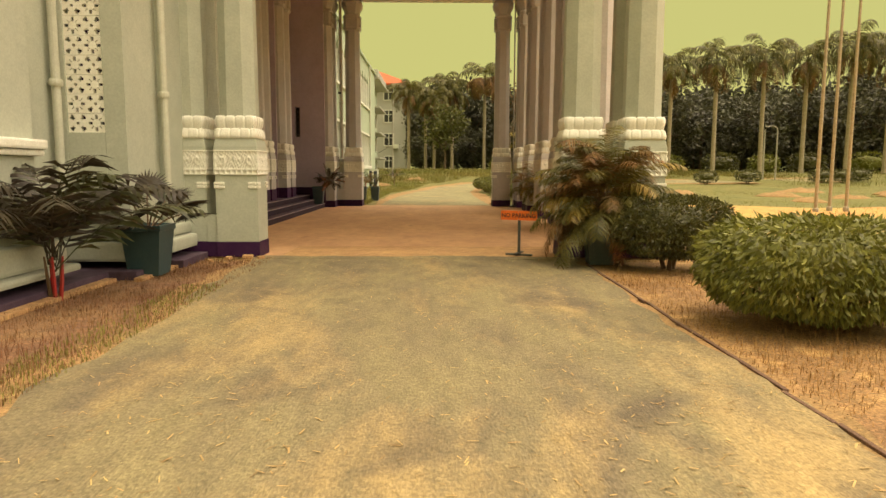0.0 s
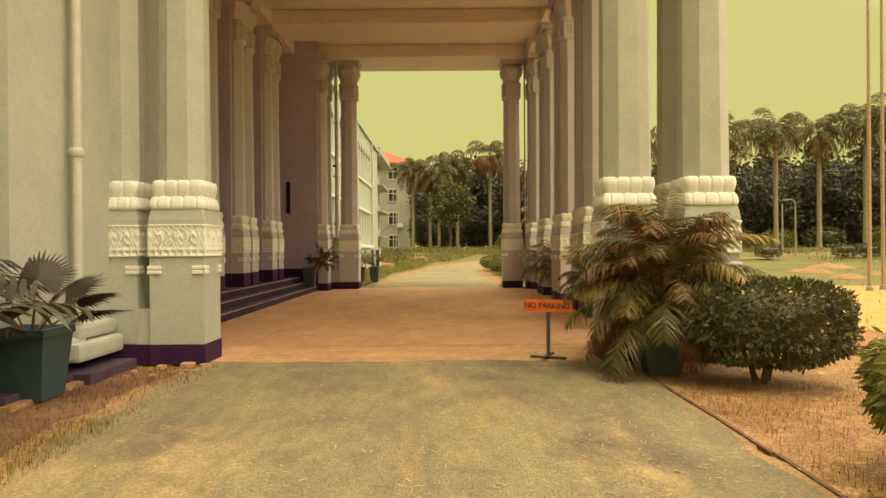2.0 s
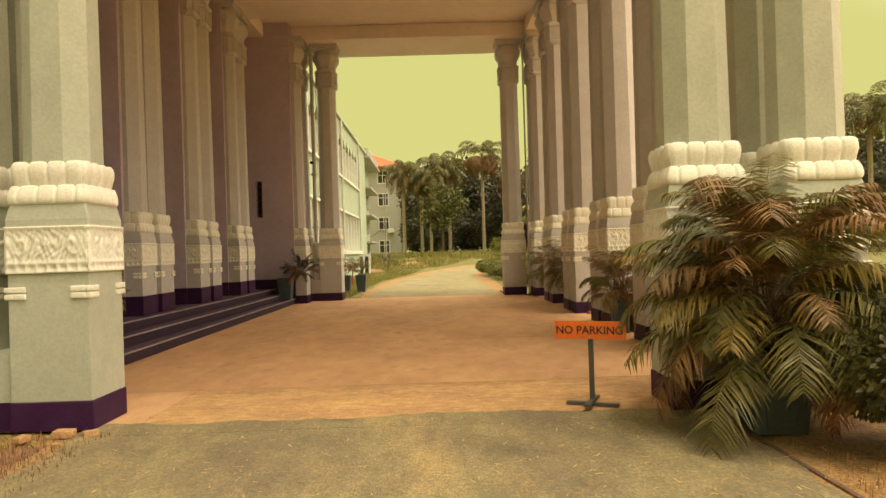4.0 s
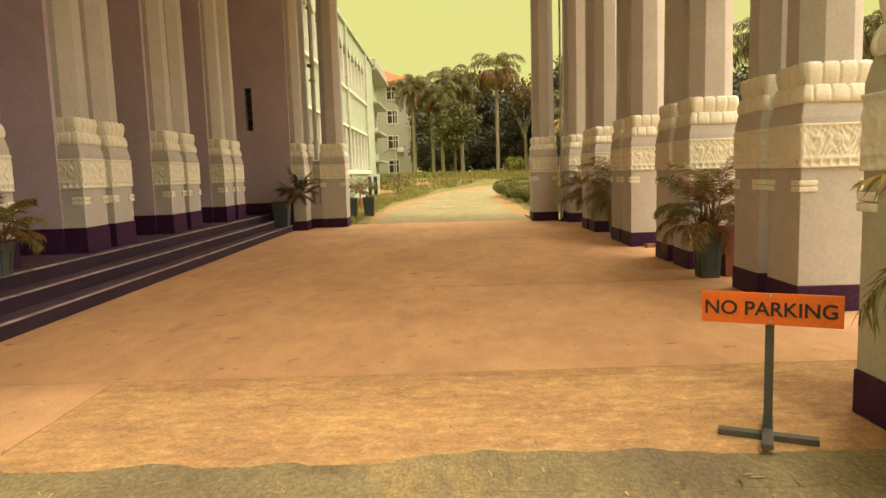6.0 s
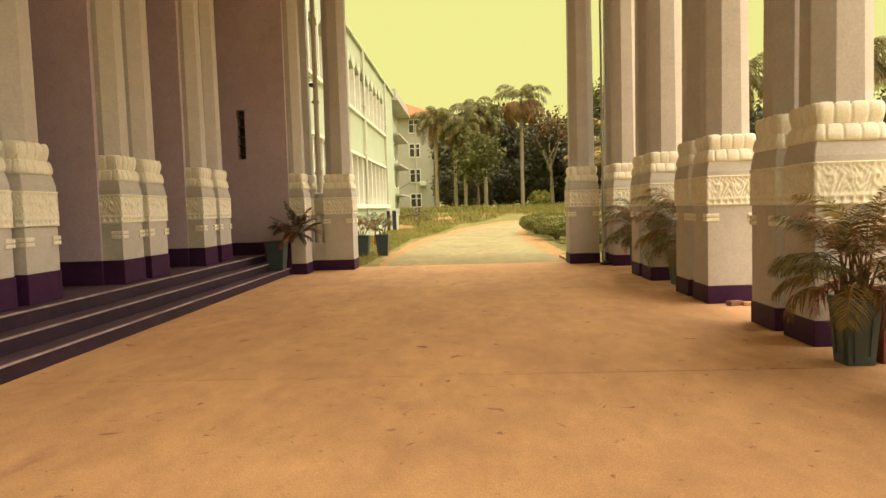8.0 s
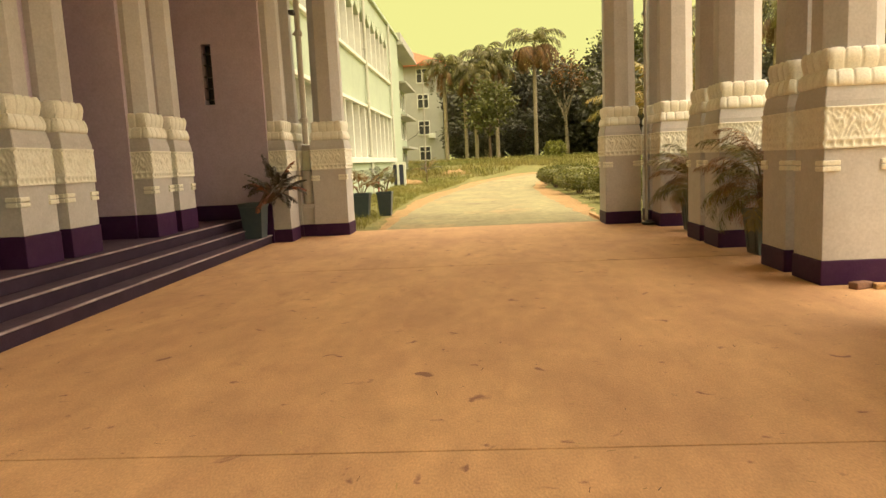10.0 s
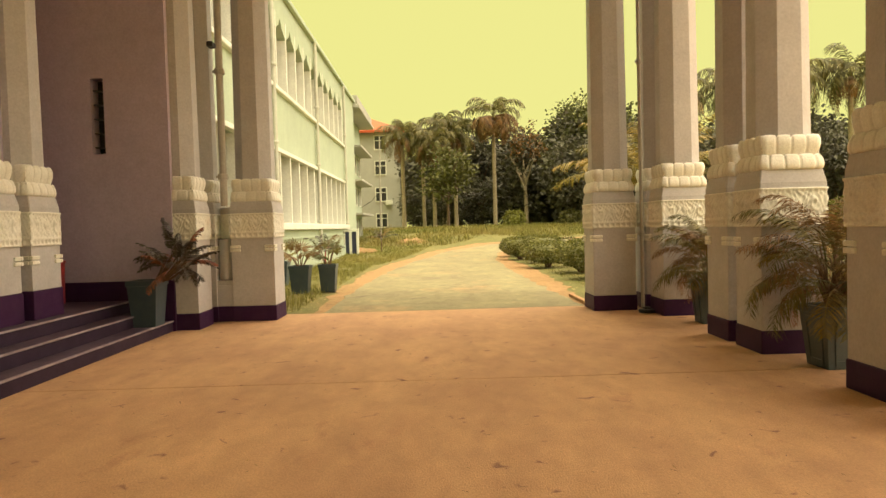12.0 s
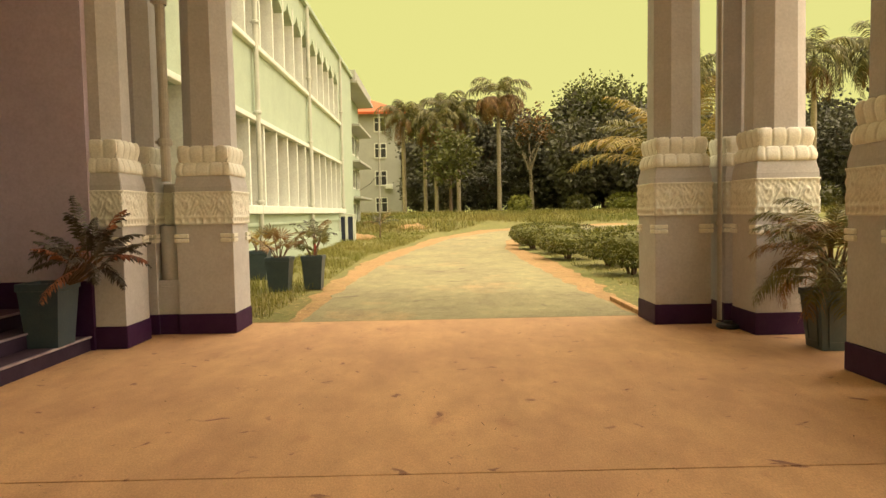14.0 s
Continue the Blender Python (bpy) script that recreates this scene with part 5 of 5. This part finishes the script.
def tree(x, y, h, r, seed, label, material, trunk_material=None, clumps=70, leaves=34, leaf=0.42, base=0.28, group=""):
    rng = random.Random(seed)
    t = thing("tree", x, y, ground_z(x, y) - 0.15, 0, label, "tree", group)
    bm = bmesh.new()
    top = Vector((rng.uniform(-0.4, 0.4), rng.uniform(-0.4, 0.4), h * 0.62))
    tube(bm, [(0, 0, 0), (top.x * 0.4, top.y * 0.4, h * 0.3), top], [h * 0.022, h * 0.016, h * 0.006], 7)
    for k in range(6):
        a = k * 1.05 + rng.uniform(-0.3, 0.3)
        z = h * rng.uniform(0.28, 0.5)
        e = Vector((math.cos(a) * r * 0.7, math.sin(a) * r * 0.7, z + h * rng.uniform(0.15, 0.35)))
        tube(bm, [(top.x * z / h, top.y * z / h, z), Vector((0, 0, z)).lerp(e, 0.55) + Vector((0, 0, 0.3)), e], [h * 0.010, h * 0.007, h * 0.003], 5)
    part("trunk", bm, trunk_material or BARK, t)
    V, F = [], []
    zc, hz = h * (1 + base) / 2, h * (1 - base) / 2
    for c in range(clumps):
        while True:
            p = Vector((rng.uniform(-1, 1), rng.uniform(-1, 1), rng.uniform(-1, 1)))
            if 0.25 < p.length < 1:
                break
        p = p * (0.82 + 0.35 * noise.noise(p * 1.8 + Vector((seed, 0, 0))))
        cc = Vector((p.x * r, p.y * r, zc + p.z * hz))
        cr = r * rng.uniform(0.16, 0.30)
        for k in range(leaves):
            d = Vector((rng.gauss(0, 1), rng.gauss(0, 1), rng.gauss(0, 0.7)))
            q = cc + d * cr * 0.55
            o = (d.normalized() + Vector((rng.gauss(0, 0.5), rng.gauss(0, 0.5), rng.gauss(-0.2, 0.4)))).normalized()
            s = o.cross(Vector((rng.gauss(0, 1), rng.gauss(0, 1), rng.gauss(0, 1)))).normalized()
            ll = leaf * rng.uniform(0.6, 1.3)
            i = len(V)
            V += [q, q + o * ll * 0.5 + s * ll * 0.3, q + o * ll, q + o * ll * 0.5 - s * ll * 0.3]
            F.append((i, i + 1, i + 2, i + 3))
    mesh_from("crown", V, F, material, t)
    return t


tree(1.2, 84, 9.0, 3.3, 81, "leafy green tree in front of the dark wood", TREELIT)
tree(10.0, 88, 12.2, 2.6, 82, "pale-trunked tree with thin rust-brown leaves", FRONDDRY, TRUNK, 40, 16, 0.34, 0.5)
tree(18.6, 92, 15.6, 6.0, 83, "tall spreading green tree above the wood", TREELIT, None, 170, 70, 0.44, 0.3)
woods = [tree(0.5, 101, 12.5, 4.2, 84, "dark dense tree of the distant wood", TREELEAF, None, 90, 40, 0.6, 0.04, "distant wood"),
         tree(6.0, 101, 13.0, 4.6, 85, "dark dense tree of the distant wood", TREELEAF, None, 90, 40, 0.6, 0.02, "distant wood"),
         tree(12.5, 99, 13.5, 4.8, 86, "dark dense tree of the distant wood", TREELEAF, None, 90, 40, 0.6, 0.03, "distant wood")]
k = 0
for row, (y0, n) in enumerate(((82, 15), (92, 16), (103, 18))):
    for i in range(n):
        x = (14 if row == 0 else 10 if row == 1 else -0.6) + (5.2 if row < 2 else 5.6) * i + rng.uniform(-1, 1)
        y = y0 + rng.uniform(-2.5, 2.5)
        s = (0.80 if row == 0 else 1.0 if row == 1 else 1.1) * rng.uniform(0.85, 1.12) * (1 + max(0, x - 35) * 0.006)
        o = copy_thing(woods[k % 3], pose(x, y, ground_z(x, y) - 0.15, 0, 0, rng.uniform(0, 360)))
        o.scale = (s, s, s)
        k += 1
for i in range(24):
    x, y, s = 2 + 3.6 * i + rng.uniform(-1, 1), 93 + rng.uniform(-2, 2), rng.uniform(0.42, 0.6)
    o = copy_thing(woods[i % 3], pose(x, y, ground_z(x, y) - 0.6, 0, 0, rng.uniform(0, 360)))
    o.scale = (s * 1.3, s * 1.3, s)
for i in range(34):
    x, y, s = -3 + 2.7 * i + rng.uniform(-0.8, 0.8), 98.5 + rng.uniform(-2, 2), rng.uniform(0.45, 0.62)
    o = copy_thing(woods[i % 3], pose(x, y, ground_z(x, y) - 0.6, 0, 0, rng.uniform(0, 360)))
    o.scale = (s * 1.25, s * 1.25, s)
for i, (x, y) in enumerate(((-2.2, 117), (-6.0, 131), (3.5, 112))):
    o = copy_thing(woods[i], pose(x, y, ground_z(x, y) - 0.3, 0, 0, 60 * i))
    o.scale = (1.1, 1.1, 1.05)
for k, (x, y, r, h) in enumerate(((7.8, 81, 0.9, 1.6), (13.2, 80, 0.9, 1.5), (17.5, 79, 1.6, 1.7), (22, 76, 1.5, 2.0), (27, 75, 1.5, 1.9), (33, 75, 1.8, 2.2), (38, 75, 1.5, 2.0), (43, 75, 1.8, 2.3), (50, 75, 2, 2.4))):
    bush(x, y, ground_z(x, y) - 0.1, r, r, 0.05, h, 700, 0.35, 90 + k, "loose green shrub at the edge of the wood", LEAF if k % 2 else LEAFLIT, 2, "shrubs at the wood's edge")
for k, (x, y, s) in enumerate(((23.2, 54, 0.85), (27.2, 55, 0.95), (33.6, 55, 0.9), (35.4, 55, 0.9), (37.5, 56, 0.85), (41.5, 56, 0.9))):
    bush(x, y, ground_z(x, y) - 0.05, s, s, 0.25, 1.15, 700, 0.16, 110 + k, "small round shrub on the red soil lawn", LEAF, 2, "round shrubs on the lawn")


def date_palm(x, y):
    rng = random.Random(61)
    t = thing("palm_tree", x, y, 0, 0, "broad yellow-green palm behind the exit pillars", "palm tree")
    bm = bmesh.new()
    rings(bm, [circle(0.22, -0.05, 10), circle(0.18, 1.2, 10), circle(0.16, 2.6, 10)])
    part("trunk", bm, BARK, t)
    for k in range(24):
        V, F = [], []
        f = k / 24
        frond_geo(V, F, (0, 0, 2.4), k * 2.4 + rng.uniform(-0.2, 0.2), rng.uniform(3.8, 5.2), 1.5 - 0.9 * f, 1.2, 40, 0.8, 0.055, rng, 0.03)
        mesh_from("frond", V, F, FRONDGOLD if k % 3 else FROND, t)


date_palm(8.6, 40)

def soil_mound(x, y, r, h, seed):
    """A low mound of bare orange earth."""
    bm = bmesh.new()
    rows = []
    for j in range(7):
        f = j / 6
        rows.append([(r * f * math.cos(a) * (1 + 0.25 * noise.noise(Vector((math.cos(a) * 1.5, math.sin(a) * 1.5, seed)))), r * f * math.sin(a),
                      h * (1 - f * f) * (1 + 0.5 * noise.noise(Vector((f * 3 * math.cos(a), f * 3 * math.sin(a), seed)))) - 0.08) for a in [2 * math.pi * i / 20 for i in range(20)]])
    rings(bm, rows[:0:-1])
    ob = thing("soil_mound", x, y, ground_z(x, y), 0, "low mound of bare orange soil on the grass", "soil mound", "soil mounds")
    part("mound", bm, VERGE, ob, "", True)


for k, (x, y, r, h) in enumerate(((-1.7, 60, 1.4, 0.32), (-4.4, 52.5, 1.2, 0.32), (16, 40, 1.3, 0.3), (21, 37, 1.4, 0.32), (26, 44, 1.6, 0.36), (19, 30, 1.0, 0.26), (31, 41, 1.6, 0.36), (23, 33, 1.2, 0.3), (29, 38, 1.3, 0.3))):
    soil_mound(x, y, r, h, k)

# ---- grass and litter ----
def blades(name, area, n, h, w, material, label, seed, avoid=None, lie=0.3):
    rng = np.random.default_rng(seed)
    V, F = [], []
    x0, x1, y0, y1 = area
    k = 0
    while k < n:
        x, y = rng.uniform(x0, x1), rng.uniform(y0, y1)
        dens = 0.5 + 0.9 * noise.noise(Vector((x * 0.7, y * 0.7, seed)))
        k += 1
        if rng.random() > dens or (avoid and avoid(x, y)):
            continue
        z = ground_z(x, y) - 0.035
        a, ln = rng.uniform(0, 6.283), h * rng.uniform(0.5, 1.3)
        up = math.cos(rng.uniform(0, 1.2) if rng.random() > lie else 1.45)
        ox, oy = math.cos(a) * ln * math.sqrt(1 - up * up), math.sin(a) * ln * math.sqrt(1 - up * up)
        wx, wy = -math.sin(a) * w, math.cos(a) * w
        i = len(V)
        V += [(x - wx, y - wy, z), (x + wx, y + wy, z), (x + ox * 0.5 + wx * 0.7, y + oy * 0.5 + wy * 0.7, z + 0.03 + ln * up * 0.62), (x + ox * 0.5 - wx * 0.7, y + oy * 0.5 - wy * 0.7, z + 0.03 + ln * up * 0.62), (x + ox, y + oy, z + 0.03 + ln * up)]
        F += [(i, i + 1, i + 2, i + 3), (i + 3, i + 2, i + 4)]
    ob = mesh_from(name, V, F, material)
    return tagged(ob, label, "grass", kind="stuff")


blades("dry_grass", (-4.3, -2.45, -5, 7.3), 26000, 0.055, 0.0035, DRYLEFT, "short dry brown grass along the building", 1, lambda x, y: x < -3.7 and y > 4.9)
blades("edge_grass", (-3.0, -2.42, -5, 4.5), 6000, 0.06, 0.004, GREENGRASS, "green tufts of grass along the drive's edge", 9)
blades("dry_grass", (2.8, 8.5, -4, 7.2), 56000, 0.06, 0.0035, GRASS, "dry straw-coloured grass beside the drive", 2, None, 0.6)
blades("lawn_grass", (4.3, 34, 8, 56), 30000, 0.09, 0.006, GREENGRASS, "patchy yellow-green lawn grass", 3, lambda x, y: x < 6 and y < 24.8)
blades("verge_grass", (-5.2, -0.2, 25.3, 56), 75000, 0.16, 0.006, GREENGRASS, "yellow-green grass between the wing and the road", 4, lambda x, y: x > -2.75 + max(0, y - 40) * 0.15)
blades("verge_grass", (2.75, 8, 26, 50), 20000, 0.07, 0.005, GREENGRASS, "short grass and dry stalks beside the hedge", 5, lambda x, y: x < 3.5)
blades("tall_grass", (-12, 34, 56, 84), 120000, 0.42, 0.020, TALLGRASS, "tall yellow-green grass before the wood", 6, lambda x, y: x > -1.2 and y < 53 + min(2.0 * (x + 1.2), 8.5))
blades("tall_grass", (30, 64, 50, 74), 24000, 0.25, 0.016, TALLGRASS, "rough green grass before the palms", 7)


def litter(name, area, n, size, material, label, seed):
    rng = np.random.default_rng(seed)
    V, F = [], []
    for k in range(n):
        x, y, a = rng.uniform(area[0], area[1]), rng.uniform(area[2], area[3]), rng.uniform(0, 6.283)
        l, w = size * rng.uniform(0.4, 1.6), min(size * rng.uniform(0.10, 0.22), 0.0065 + size * 0.02)
        c, s = math.cos(a), math.sin(a)
        z = 0.003 + 0.004 * rng.random()
        i = len(V)
        V += [(x - c * l - s * w, y - s * l + c * w, z), (x - c * l + s * w, y - s * l - c * w, z), (x + c * l + s * w, y + s * l - c * w, z + 0.006), (x + c * l - s * w, y + s * l + c * w, z + 0.006)]
        F.append((i, i + 1, i + 2, i + 3))
    return tagged(mesh_from(name, V, F, material), label, "litter", kind="stuff")


litter("straw_litter", (-2.5, 2.7, -5, 7.4), 2100, 0.024, STRAW, "scattered straw and dry leaf bits on the asphalt", 11)
litter("straw_litter", (1.2, 3.3, -4, 6.5), 700, 0.024, STRAW, "scattered straw at the drive's edge", 12)
litter("leaf_litter", (-3.9, 4.2, 7.6, 24.6), 420, 0.018, STRAW, "small pale bits on the concrete floor", 13)
litter("leaf_litter", (-3.9, 4.2, 7.6, 24.6), 420, 0.016, STEM, "small dark leaf bits on the concrete floor", 14)
litter("leaf_litter", (-4.6, -2.3, 24.9, 31), 500, 0.05, STRAW, "dry leaves round the pots on the grass", 15)
litter("leaf_litter", (2.7, 5.0, 25, 34), 500, 0.05, STRAW, "dry stalks on the soil beside the hedge", 16)
